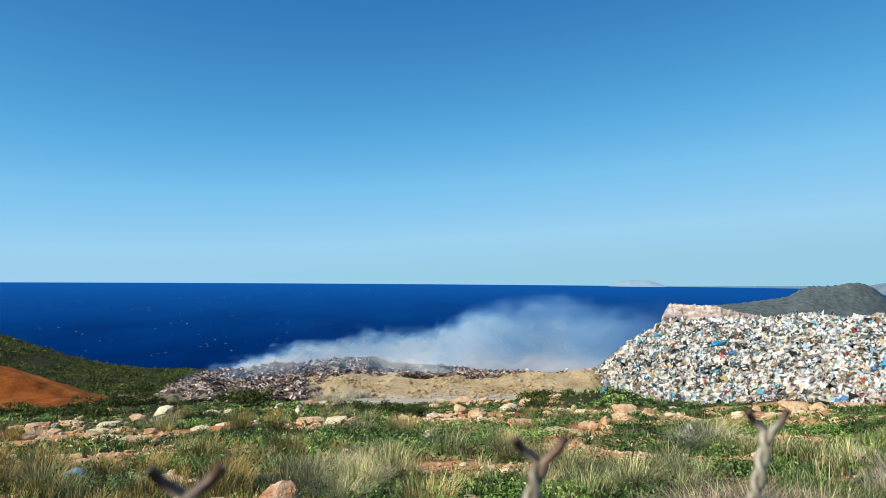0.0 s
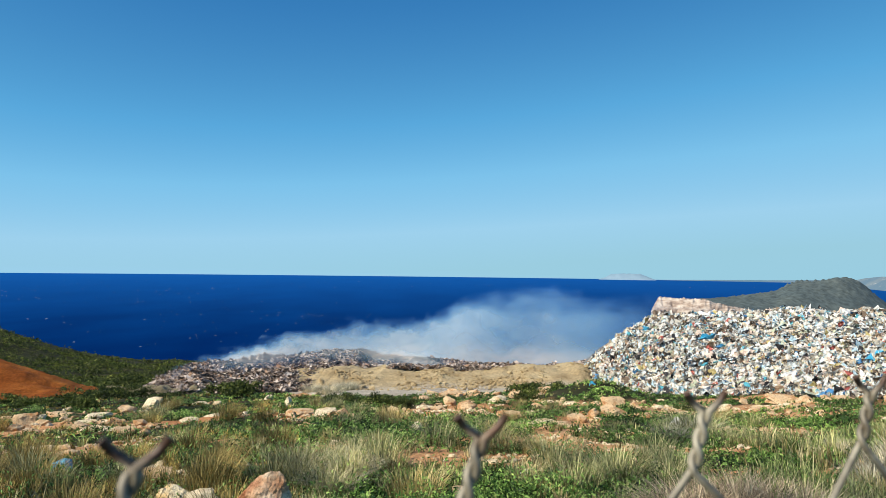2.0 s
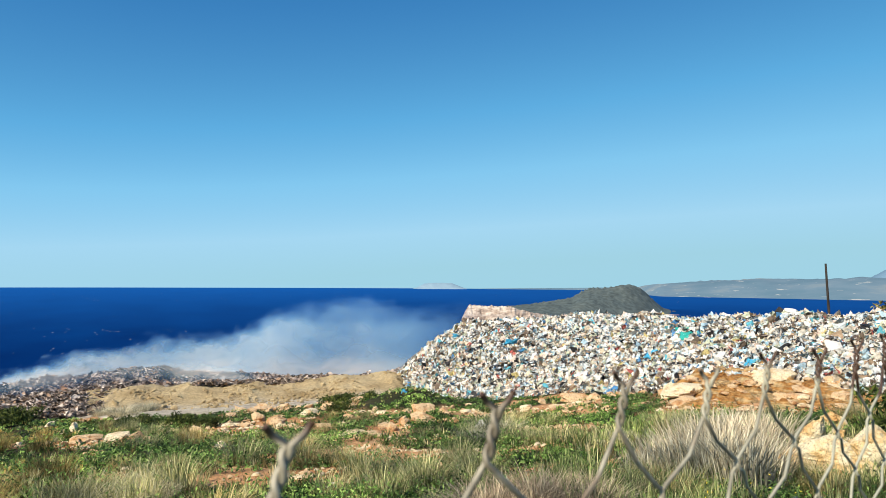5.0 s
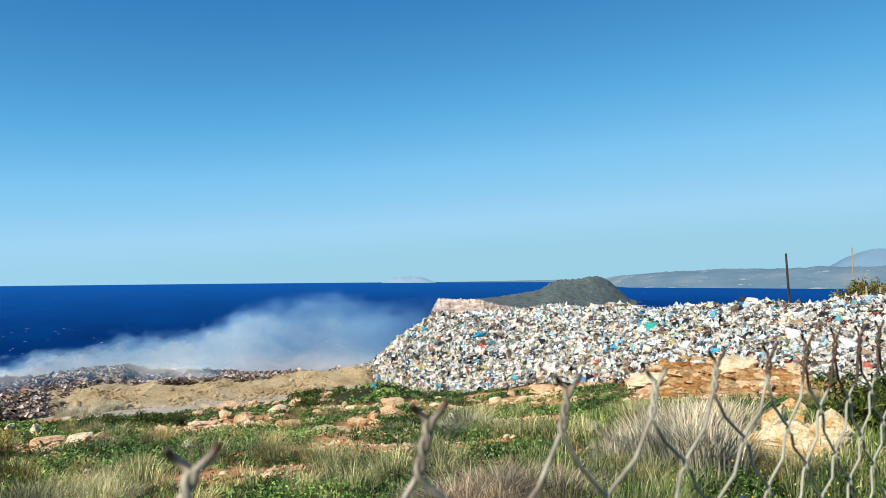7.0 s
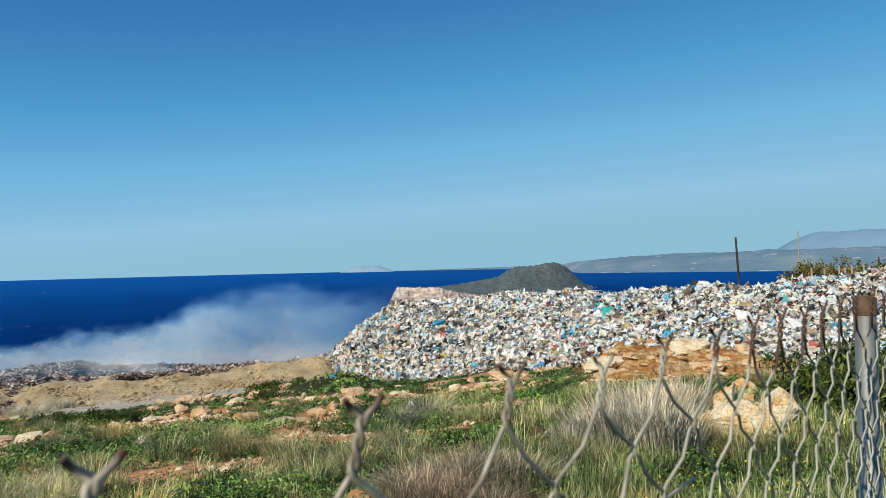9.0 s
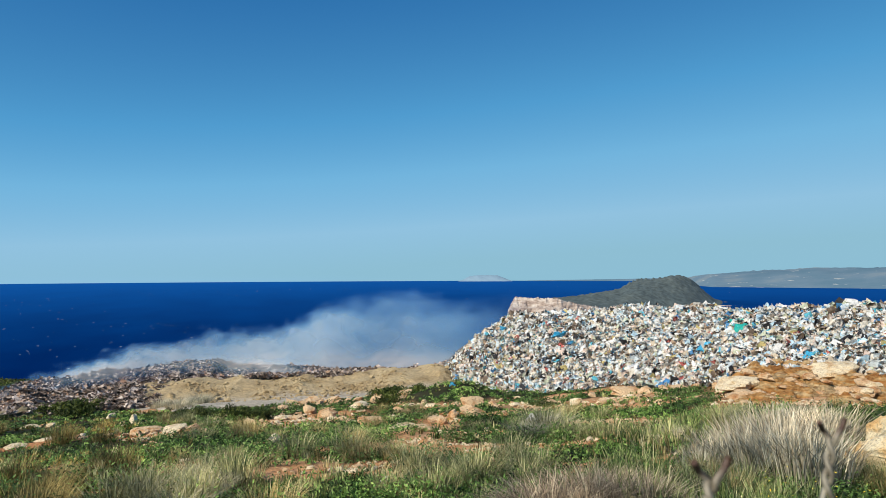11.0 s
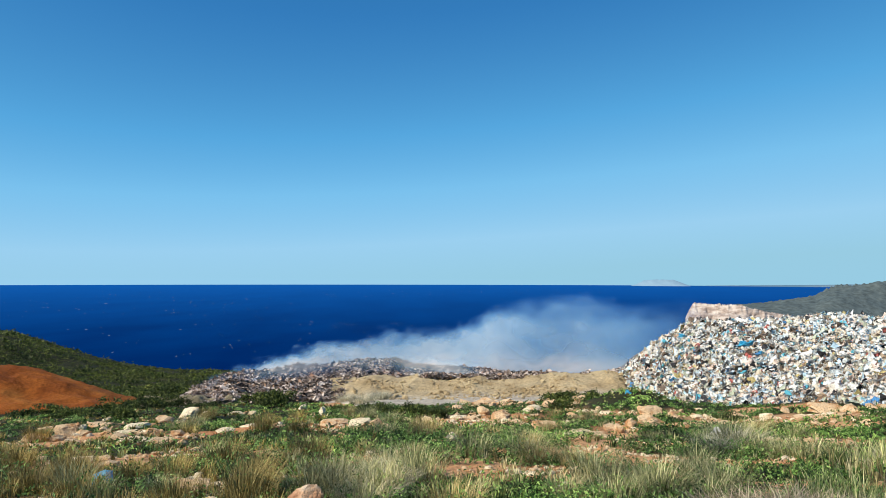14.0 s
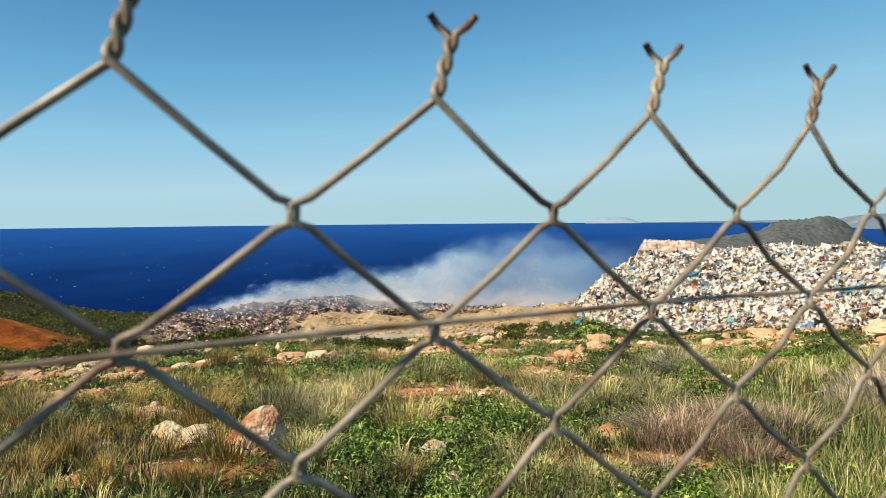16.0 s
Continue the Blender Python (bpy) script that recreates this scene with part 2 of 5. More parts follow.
M_tar = k.m
k = Mat("weathered_wood", 0.85, 0.2)
k.color(k.ramp(k.noise(3.0, 6, k.coords((4, 4, 0.4))), [(0.3, (0.22, 0.17, 0.12)), (0.7, (0.42, 0.35, 0.27))]))
M_wood = k.m

k = Mat("sea_water", 0.5, 0.0)
# blue tinted sheen pales the water towards the horizon, in place of haze
k.b.inputs["Sheen Weight"].default_value, k.b.inputs["Sheen Roughness"].default_value = 1.0, 0.1
k.b.inputs["Sheen Tint"].default_value = (0.04, 0.32, 0.9, 1)
at = k.coords((1, 0.35, 1))
deep = k.ramp(k.noise(0.012, 6, at), [(0.3, (0.0, 0.010, 0.072)), (0.7, (0.0, 0.022, 0.115))])
k.color(deep)
M_sea = k.m
k = Mat("sea_foam", 0.8, 0.2)
k.color((0.62, 0.68, 0.74))
M_foam = k.m

# scrub green, greyed and blued in the base colour to stand for haze
k = Mat("hazed_headland_scrub", 0.95, 0.1)
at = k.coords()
hazed_scrub_col = k.mix(1.0, k.ramp(k.noise(0.02, 6, at), [(0.35, (0.08, 0.105, 0.11)), (0.6, (0.11, 0.135, 0.13)), (0.75, (0.155, 0.175, 0.16))]),
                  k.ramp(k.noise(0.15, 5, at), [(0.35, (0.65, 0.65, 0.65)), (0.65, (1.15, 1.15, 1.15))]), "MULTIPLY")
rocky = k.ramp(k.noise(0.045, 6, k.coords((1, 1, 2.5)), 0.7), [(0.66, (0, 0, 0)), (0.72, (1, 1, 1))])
k.color(k.mix(rocky, hazed_scrub_col, (0.3, 0.31, 0.29)))
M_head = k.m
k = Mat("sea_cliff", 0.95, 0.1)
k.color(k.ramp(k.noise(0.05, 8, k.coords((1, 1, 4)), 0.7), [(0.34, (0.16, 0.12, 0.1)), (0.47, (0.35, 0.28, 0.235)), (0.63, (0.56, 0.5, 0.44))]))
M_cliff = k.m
# aerial haze is put into the base colour of the far coast: blue grey
k = Mat("hazed_hills", 1.0, 0.0)
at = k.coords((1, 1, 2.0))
hazed_far_col = k.ramp(k.noise(0.006, 7, at), [(0.35, (0.1, 0.175, 0.235)), (0.55, (0.13, 0.2, 0.26)), (0.7, (0.19, 0.24, 0.27))])
k.color(k.mix(k.ramp(k.noise(0.02, 5, k.coords((1, 1, 6.0))), [(0.635, (0, 0, 0)), (0.69, (1, 1, 1))]), hazed_far_col, (0.36, 0.38, 0.38)))
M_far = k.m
# the mountain's pale blue is painted haze too
k = Mat("hazed_mountain", 1.0, 0.0)
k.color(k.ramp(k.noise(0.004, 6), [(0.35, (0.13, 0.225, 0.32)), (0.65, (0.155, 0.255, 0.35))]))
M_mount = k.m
# islet colour paled towards the sky to stand for haze
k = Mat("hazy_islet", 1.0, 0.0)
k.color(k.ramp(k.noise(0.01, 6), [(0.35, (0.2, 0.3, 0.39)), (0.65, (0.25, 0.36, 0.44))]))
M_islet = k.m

k = Mat("smoke", 1.0, 0.0)
attr = k.node("ShaderNodeAttribute")
attr.attribute_name = "thickness"
# the blue light that thin smoke scatters is put into its colour; dense smoke is white
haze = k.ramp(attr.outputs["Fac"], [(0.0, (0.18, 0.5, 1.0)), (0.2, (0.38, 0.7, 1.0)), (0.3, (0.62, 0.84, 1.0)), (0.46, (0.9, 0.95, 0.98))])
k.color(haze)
soft = k.node("ShaderNodeBsdfTranslucent")
k.link(haze, soft.inputs[0])
half = k.node("ShaderNodeMixShader", Fac=0.5)
clear = k.node("ShaderNodeBsdfTransparent")
veil = k.node("ShaderNodeMixShader")
k.link(k.b.outputs[0], half.inputs[1])
k.link(soft.outputs[0], half.inputs[2])
k.link(attr.outputs["Fac"], veil.inputs[0])
k.link(clear.outputs[0], veil.inputs[1])
k.link(half.outputs[0], veil.inputs[2])
k.link(veil.outputs[0], k.t.nodes["Material Output"].inputs[0])
M_smoke = k.m

M_blade = leafy("green_grass", [(0.15, (0.018, 0.036, 0.01)), (0.4, (0.108, 0.162, 0.052)), (0.65, (0.27, 0.32, 0.14)), (0.85, (0.53, 0.52, 0.32))], tufted=True)
M_weed = leafy("green_weeds", [(0.15, (0.008, 0.024, 0.006)), (0.4, (0.055, 0.128, 0.03)), (0.65, (0.14, 0.26, 0.068)), (0.9, (0.29, 0.43, 0.15))], tufted=True)
M_dry = leafy("dry_grass", [(0.15, (0.06, 0.05, 0.02)), (0.4, (0.2, 0.17, 0.08)), (0.65, (0.37, 0.33, 0.19)), (0.85, (0.56, 0.52, 0.36))], 0.7, 0.2, tufted=True)
M_brown = leafy("brown_grass", [(0.15, (0.048, 0.036, 0.01)), (0.4, (0.18, 0.14, 0.042)), (0.65, (0.335, 0.265, 0.092)), (0.85, (0.53, 0.43, 0.185))], 0.7, 0.15, tufted=True)
M_withered = leafy("withered_grass", [(0.0, (0.062, 0.05, 0.016)), (0.5, (0.225, 0.178, 0.063)), (1.0, (0.49, 0.4, 0.18))], 0.7, 0.15)
M_greygrass = leafy("grey_green_grass", [(0.0, (0.06, 0.08, 0.03)), (0.5, (0.25, 0.27, 0.135)), (1.0, (0.62, 0.6, 0.4))], 0.7, 0.2)
M_straw = leafy("straw_grass", [(0.0, (0.14, 0.11, 0.04)), (0.5, (0.33, 0.27, 0.12)), (1.0, (0.6, 0.52, 0.32))], 0.7, 0.2)
M_bleach = leafy("bleached_grass", [(0.0, (0.33, 0.275, 0.215)), (0.5, (0.6, 0.53, 0.44)), (1.0, (0.88, 0.82, 0.73))], 0.7, 0.25)
M_thistle = leafy("pale_thistle", [(0.0, (0.220, 0.231, 0.165)), (0.5, (0.418, 0.407, 0.330)), (1.0, (0.660, 0.627, 0.550))], 0.7, 0.2)
M_brush = leafy("grey_brush", [(0.0, (0.075, 0.056, 0.045)), (0.5, (0.235, 0.185, 0.15)), (1.0, (0.6, 0.53, 0.45))], 0.8, 0.1)
M_olive = leafy("olive_leaves", [(0.0, (0.05, 0.055, 0.016)), (0.5, (0.12, 0.115, 0.04)), (1.0, (0.22, 0.2, 0.085))])
M_hill = leafy("hill_scrub", [(0.0, (0.018, 0.03, 0.006)), (0.5, (0.055, 0.082, 0.016)), (0.8, (0.1, 0.135, 0.027)), (1.0, (0.19, 0.215, 0.065))])
M_scrub = leafy("dark_scrub", [(0.0, (0.014, 0.027, 0.006)), (0.6, (0.042, 0.066, 0.014)), (1.0, (0.15, 0.19, 0.05))])


# ---- helpers of this scene ----
def part(name, bm, material, parent, label=""):
    me = bpy.data.meshes.new(name)
    bm.to_mesh(me)
    bm.free()
    me.materials.append(material)
    ob = new(name, me)
    ob.parent = parent
    return tagged(ob, label)


def np_mesh(name, verts, tris, material, smooth=False):
    """A mesh from arrays of corners and triangles."""
    me = bpy.data.meshes.new(name)
    verts, tris = np.asarray(verts, np.float32), np.asarray(tris, np.int32)
    me.vertices.add(len(verts))
    me.vertices.foreach_set("co", verts.ravel())
    me.loops.add(tris.size)
    me.loops.foreach_set("vertex_index", tris.ravel())
    me.polygons.add(len(tris))
    me.polygons.foreach_set("loop_start", np.arange(0, tris.size, 3, dtype=np.int32))
    me.polygons.foreach_set("use_smooth", np.full(len(tris), smooth))
    me.update(calc_edges=True)
    me.materials.append(material)
    return me


def grid_tris(n, m, wrap=False):
    """Triangles of a grid of n rows and m columns."""
    i, j = np.meshgrid(np.arange(n - 1), np.arange(m if wrap else m - 1), indexing="ij")
    a, b = (i * m + j).ravel(), (i * m + (j + 1) % m).ravel()
    return np.concatenate([np.stack([a, b, b + m], 1), np.stack([a, b + m, a + m], 1)])


def lattice(ix, iy, iz):
    h = (ix * 374761393 + iy * 668265263 + iz * 2147483647 + 1013904223) & 0xFFFFFFFF
    h = ((h ^ (h >> 13)) * 1274126177) & 0xFFFFFFFF
    return ((h ^ (h >> 16)) & 0xFFFF) / 65535.0


def vnoise(x, y, z=0.0):
    """Smooth value noise between 0 and 1."""
    x, y, z = np.broadcast_arrays(np.asarray(x, float), np.asarray(y, float), np.asarray(z, float))
    fx, fy, fz = np.floor(x), np.floor(y), np.floor(z)
    u, v, w = (t * t * (3 - 2 * t) for t in (x - fx, y - fy, z - fz))
    ix, iy, iz = fx.astype(np.int64), fy.astype(np.int64), fz.astype(np.int64)
    out = 0
    for a, b, c in product((0, 1), repeat=3):
        out = out + lattice(ix + a, iy + b, iz + c) * (u if a else 1 - u) * (v if b else 1 - v) * (w if c else 1 - w)
    return out


def fbm(x, y, z=0.0, octaves=4):
    out, amp, tot = 0, 1.0, 0.0
    for o in range(octaves):
        out = out + amp * vnoise(x * 2**o + 17 * o, y * 2**o - 9 * o, z * 2**o + 5 * o)
        tot, amp = tot + amp, amp * 0.5
    return out / tot


def step(a, b, v):
    t = np.clip((v - a) / (b - a), 0, 1)
    return t * t * (3 - 2 * t)


def fade(v, a, b, c, d):
    return step(a, b, v) * (1 - step(c, d, v))


# ---- the form of the land: bearing in degrees clockwise from +y, distance in metres, height over the eye's 1.6 m ----
EYE = 1.6


def polar(x, y):
    return np.degrees(np.arctan2(x, y)), np.hypot(x, y)


def green_bank(az, d):
    """The low overgrown bank at the foot of the refuse heap."""
    return np.exp(-((az - 13.2) / 3.4) ** 2 - ((d - 18.7) / 1.8) ** 2)


def land(x, y, rough=True):
    az, d = polar(np.asarray(x, float), np.asarray(y, float))
    s = np.interp(az, (-180, -90, -40, 0, 12, 20, 28, 33, 40, 50, 90, 180), (0, 0.05, 0.13, 0.14, 0.125, 0.12, 0.095, 0.075, 0.06, 0.055, 0, 0))
    end = np.interp(az, (-60, -24, -12, 12, 20), (34, 34, 24.6, 24.6, 40))
    edge = np.interp(az, (-60, -24, -12, 12, 20), (34, 34, 29, 29, 22))
    t = np.minimum(np.minimum(d, end), edge) - 5.5
    z = -1.6 - s * (t + np.sqrt(t * t + 1)) / 2
    skyline = np.interp(az, (-60, -34.7, -33.3, -31.2, -28.3, -25.2, -22.4, -19.1, -10, 30, 40, 55, 90), (-0.03, -0.0635, -0.0656, -0.0805, -0.1, -0.116, -0.1235, -0.1265, -0.137, -0.137, -0.06, -0.04, -0.03))
    over = step(edge, 90, d)
    far = ((z / edge) * (1 - over) + skyline * over) * d
    z = np.where(d > edge, far, z)
    z = np.where(d > 90, z - (d - 90) * 1.3, z) + 0.42 * green_bank(az, d)
    if rough:
        near = step(1.0, 4.0, d)
        z = z + near * ((fbm(x * 0.35, y * 0.35) - 0.5) * 0.22 + (fbm(x * 1.7 + 40, y * 1.7) - 0.5) * 0.14)
        z = z + step(40, 55, d) * (1 - step(80, 88, d)) * (fbm(x * 0.15, y * 0.15) - 0.6) * 0.8
    return np.maximum(z, -58.0) + EYE


def dirt(x, y):
    """How bare the ground is, 0 to 1: strips along the slope and a few open patches."""
    az, d = polar(x, y)
    n = fbm(x * 0.28 + 60, np.asarray(y) * 0.95 + 8, 0.0, 5)
    b = step(0.57, 0.65, n) * (1 - step(28, 34, az) * (d < 13))
    for a0, d0, wa, wd in ((10.2, 8.4, 4.2, 1.9), (11.7, 10.9, 2.0, 0.8), (-7.4, 7.7, 6.5, 0.6), (-1, 7.7, 3.5, 0.55), (-27.5, 8.7, 5, 0.35), (-22.3, 11.3, 2.5, 0.6), (-10, 11.7, 3, 0.7), (2.2, 13.4, 6, 1.5),
                           (14, 12.6, 4, 0.7), (23, 15.3, 8, 1.0), (-20.5, 6.2, 2.4, 0.5), (-30, 9.4, 3.5, 0.4), (-28, 13.3, 5, 0.7), (-18.6, 5.2, 2.3, 0.4), (-33, 6.5, 4, 0.3), (28, 13.5, 4, 0.8)):
        b = np.maximum(b, 1 - step(0.55, 1.15, np.hypot((az - a0) / wa, (d - d0) / wd) + (n - 0.5) * 1.6))
    b = b * (1 - (1 - step(4.2, 5.4, d + (n - 0.5) * 3)) * (np.asarray(y) > 0))
    b = np.maximum(b, step(20.6, 22, d) * fade(az, -14, -10, 11, 14))
    b = np.maximum(b, step(11.6, 12.4, d + (n - 0.5) * 3) * step(31, 35, az))
    b = b * (1 - step(15, 18, d) * (az < -15))
    return b * (1 - step(38, 46, d)) * (1 - step(0.03, 0.2, green_bank(az, d)))
# ---- end of the land's form ----


def xy(az, d):
    return math.sin(radians(az)) * d, math.cos(radians(az)) * d


def on_land(az, d, sink=0.0):
    x, y = xy(az, d)
    return x, y, float(land(x, y)) - sink


# ground: one sheet, finer ahead of the fence
az_steps = np.radians(np.concatenate([np.arange(-180, -48, 4.0), np.arange(-48, 64, 0.5), np.arange(64, 180, 4.0)]))
d_steps = np.concatenate([[0.003, 0.2], np.arange(0.6, 4, 0.4), np.geomspace(4, 92, 190), np.geomspace(94, 150, 10)])
D, A = np.meshgrid(d_steps, az_steps, indexing="ij")
X, Y = np.sin(A) * D, np.cos(A) * D
X[0] -= 0.1
Y[0] -= 0.1
Z = land(X, Y)
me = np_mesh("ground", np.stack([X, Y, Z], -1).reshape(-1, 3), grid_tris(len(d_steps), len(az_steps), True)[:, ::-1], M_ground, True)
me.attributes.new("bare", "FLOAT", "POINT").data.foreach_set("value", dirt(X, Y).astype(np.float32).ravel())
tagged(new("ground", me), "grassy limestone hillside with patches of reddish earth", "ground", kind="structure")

# sea: a sheet from below the cliffs to the horizon
SEA = EYE - 50.0
rad, ang = np.geomspace(60, 4900, 60), np.radians(np.arange(0, 360, 1.0))
D, A = np.meshgrid(rad, ang, indexing="ij")
me = np_mesh("sea", np.stack([np.sin(A) * D, np.cos(A) * D, np.full_like(D, SEA)], -1).reshape(-1, 3), grid_tris(len(rad), len(ang), True)[:, ::-1], M_sea)
tagged(new("water", me), "deep blue open sea flecked with small whitecaps", "sea", kind="structure")

# whitecaps: low foam ridges
rng = np.random.default_rng(5)
vs, fs = [], []
for i in range(900):
    az, d = -40 + 88 * rng.random() ** 1.5, 420 * math.exp(rng.uniform(0, 1.9))
    if fbm(az * 0.12 + 3, math.log(d) * 2.2) < 0.47:
        continue
    x, y = xy(az, d)
    w, dep, h = rng.uniform(0.3, 1.2) * (d / 600) ** 0.5, rng.uniform(0.6, 1.8), rng.uniform(0.06, 0.22) * (d / 600) ** 0.3
    cs, sn = math.cos(radians(az + rng.uniform(-15, 15))), math.sin(radians(az))
    ring = []
    for j in range(7):
        a = j / 7 * math.tau
        r = rng.uniform(0.6, 1.1)
        px, py = math.cos(a) * w * r, math.sin(a) * dep * r * 0.5
        ring.append((x + px * cs + py * sn, y - px * sn + py * cs, SEA + 0.02))
    n = 8 * (len(vs) // 8)
    vs += ring + [(x, y, SEA + h)]
    fs += [(n + j, n + (j + 1) % 7, n + 7) for j in range(7)]
tagged(new("whitecaps", np_mesh("whitecaps", vs, fs, M_foam)), "small white foam crests scattered on blue sea", "whitecaps", kind="stuff")


# ---- distance ----
def ridge(name, az0, az1, steps, front, crest, depth, material, bumps, label, category, n=90, sheer=False):
    """A far landform: its foot lies on the sea at distance front(az), its skyline at the slope crest(az)."""
    az = np.linspace(az0, az1, n)
    f = np.interp(az, *front)
    c = np.interp(az, *crest)
    rows = []
    prof = np.linspace(0, 1, steps)
    for t in prof:
        d = f + depth * t
        base = (EYE + c * (f + depth * 0.55)) - SEA
        up = np.sin(min(1.0, t / 0.55) * math.pi / 2) if t < 0.55 else 1 - 0.8 * ((t - 0.55) / 0.45) ** 2
        if sheer:
            d = d + (fbm(az * 1.4, t * 5.0) - 0.5) * 24
            up = 0.55 * min(1.0, t / 0.12) + 0.12 * min(1.0, max(0.0, (t - 0.12) / 0.2)) + 0.33 * min(1.0, max(0.0, (t - 0.32) / 0.1)) if t < 0.55 else up
        wob = (fbm(az * bumps, t * 6.0 + az * 0.0, 3.0) - 0.5) * 0.3 * math.sin(math.pi * min(1, t * 1.2)) if t < 0.5 else (fbm(az * bumps * 9, t * 5.0) - 0.5) * 0.16
        z = SEA - 2 + np.maximum(base + 2, 2.0) * (up + wob * min(1, t * 5))
        rows.append(np.stack([np.sin(np.radians(az)) * d, np.cos(np.radians(az)) * d, z], -1))
    V = np.array(rows)
    me = np_mesh(name, V.reshape(-1, 3), grid_tris(steps, n), material, True)
    return tagged(new(name, me), label, category, kind="structure")


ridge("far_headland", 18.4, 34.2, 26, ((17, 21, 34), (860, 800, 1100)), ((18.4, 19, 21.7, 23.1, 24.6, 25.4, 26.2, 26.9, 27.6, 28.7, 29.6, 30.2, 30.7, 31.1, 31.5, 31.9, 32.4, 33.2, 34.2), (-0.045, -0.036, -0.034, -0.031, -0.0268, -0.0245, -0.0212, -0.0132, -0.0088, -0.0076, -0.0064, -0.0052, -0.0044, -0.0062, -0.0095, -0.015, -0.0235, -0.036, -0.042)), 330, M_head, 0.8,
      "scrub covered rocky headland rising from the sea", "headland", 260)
ridge("sea_cliff", 17.3, 25.4, 34, ((17, 21, 25.4), (810, 760, 775)), ((17.3, 17.6, 17.9, 19, 21.5, 22.1, 22.9, 24.6, 25.4), (-0.053, -0.042, -0.0338, -0.0346, -0.0362, -0.0395, -0.0432, -0.0475, -0.053)), 90, M_cliff, 4.0,
      "pale eroded limestone cliff dropping to the sea", "cliff", 160, True)
ridge("shore_rocks", 32.2, 34.7, 6, ((32, 35), (1110, 1130)), ((32.2, 32.6, 33.4, 34.3, 34.7), (-0.044, -0.0425, -0.0428, -0.0435, -0.0445)), 30, M_cliff, 4.0, "thin spit of pale rocks at the waterline", "rocks", 40)
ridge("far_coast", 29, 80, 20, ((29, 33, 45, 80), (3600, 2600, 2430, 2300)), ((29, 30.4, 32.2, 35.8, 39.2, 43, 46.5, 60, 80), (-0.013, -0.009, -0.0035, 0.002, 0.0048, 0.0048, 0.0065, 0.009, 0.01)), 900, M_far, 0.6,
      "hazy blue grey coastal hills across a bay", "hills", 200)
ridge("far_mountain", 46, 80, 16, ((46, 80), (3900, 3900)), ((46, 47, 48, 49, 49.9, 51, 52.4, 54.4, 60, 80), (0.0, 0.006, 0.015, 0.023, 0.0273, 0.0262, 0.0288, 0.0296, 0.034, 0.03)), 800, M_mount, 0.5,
      "hazy pale blue mountain on the horizon", "mountain", 120)
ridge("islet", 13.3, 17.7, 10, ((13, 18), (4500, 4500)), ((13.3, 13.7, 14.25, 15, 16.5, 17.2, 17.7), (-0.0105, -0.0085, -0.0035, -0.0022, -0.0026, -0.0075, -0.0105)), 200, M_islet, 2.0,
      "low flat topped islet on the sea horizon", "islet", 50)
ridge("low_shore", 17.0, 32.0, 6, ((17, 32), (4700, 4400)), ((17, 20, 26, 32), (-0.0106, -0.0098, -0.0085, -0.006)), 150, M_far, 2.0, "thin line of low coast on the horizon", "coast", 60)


# ---- earthworks ----
def sheet(name, az0, az1, d0, d1, n, m, height, material, label, category, flat=None, lift=0.0):
    """A skin of earth over the land between two bearings and two distances."""
    A, D = np.meshgrid(np.radians(np.linspace(az0, az1, m)), np.linspace(d0, d1, n))
    X, Y = np.sin(A) * D, np.cos(A) * D
    Z = land(X, Y) + height(np.degrees(A), D, X, Y) + lift
    me = np_mesh(name, np.stack([X, Y, Z], -1).reshape(-1, 3), grid_tris(n, m)[:, ::-1], material, True)
    if flat is not None:
        me.attributes.new("flat", "FLOAT", "POINT").data.foreach_set("value", np.broadcast_to(flat(np.degrees(A), D, X, Y), X.shape).astype(np.float32).ravel())
    return tagged(new(name, me), label, category, kind="structure")


def sand_form(az, d, x, y):
    bank = 0.22 * step(24.6, 28.4, d + (fbm(x * 0.5, y * 0.1) - 0.5) * 1.4) * (1 - step(30, 34, d)) * step(-14, -7, az) * (1 - 0.45 * np.exp(-((az - 4.2) / 2.5) ** 2))
    gully = (fbm(x * 1.6, d * 0.25) - 0.5) * 0.35 * step(24.8, 26.5, d) * (1 - step(29, 31, d))
    side = fade(az + (fbm(x * 0.5, y * 0.5) - 0.5) * 5, -13.5, -10.5, 12.5, 15.5) * fade(d, 20.2, 21.2, 33, 36)
    side = side * (1 - (1 - fade(az + (fbm(x * 0.8, y * 0.8) - 0.5) * 6, -11.5, -8, 7, 11)) * (1 - step(22, 25, d)))
    return (bank + gully + 0.07) * side - 0.3 * (1 - side)


sheet("sand_flat", -15.5, 16, 19.6, 36, 100, 170, sand_form, M_sand, "bare levelled tan sand with a low eroded bank", "sand",
      flat=lambda az, d, x, y: 1 - step(24.2, 25.6, d + (fbm(x * 0.4, y * 0.4) - 0.5) * 2.5))


k = Mat("spoil_earth", 0.95, 0.15)
at = k.coords()
k.color(k.mix(1.0, k.ramp(k.noise(1.2, 6, at), [(0.3, (0.15, 0.125, 0.07)), (0.5, (0.29, 0.245, 0.15)), (0.72, (0.42, 0.36, 0.24))]), k.ramp(k.noise(9.0, 6, at), [(0.3, (0.6, 0.6, 0.6)), (0.65, (1.1, 1.1, 1.1))]), "MULTIPLY"))
M_spoil = k.bump(k.noise(5.0, 9, at, 0.75), 1.0, 0.16).m


def spoil_form(az, d, x, y):
    hump = step(0.42, 0.62, fbm(x * 0.55 + 4, y * 0.4)) * 0.22 + (fbm(x * 1.8, y * 1.8) - 0.45) * 0.45
    inside = fade(az, -26.2, -24.8, -18.5, -16.5) * fade(d, 23.2, 24.4, 29, 30.5)
    return hump * inside - 0.35 * (1 - inside)


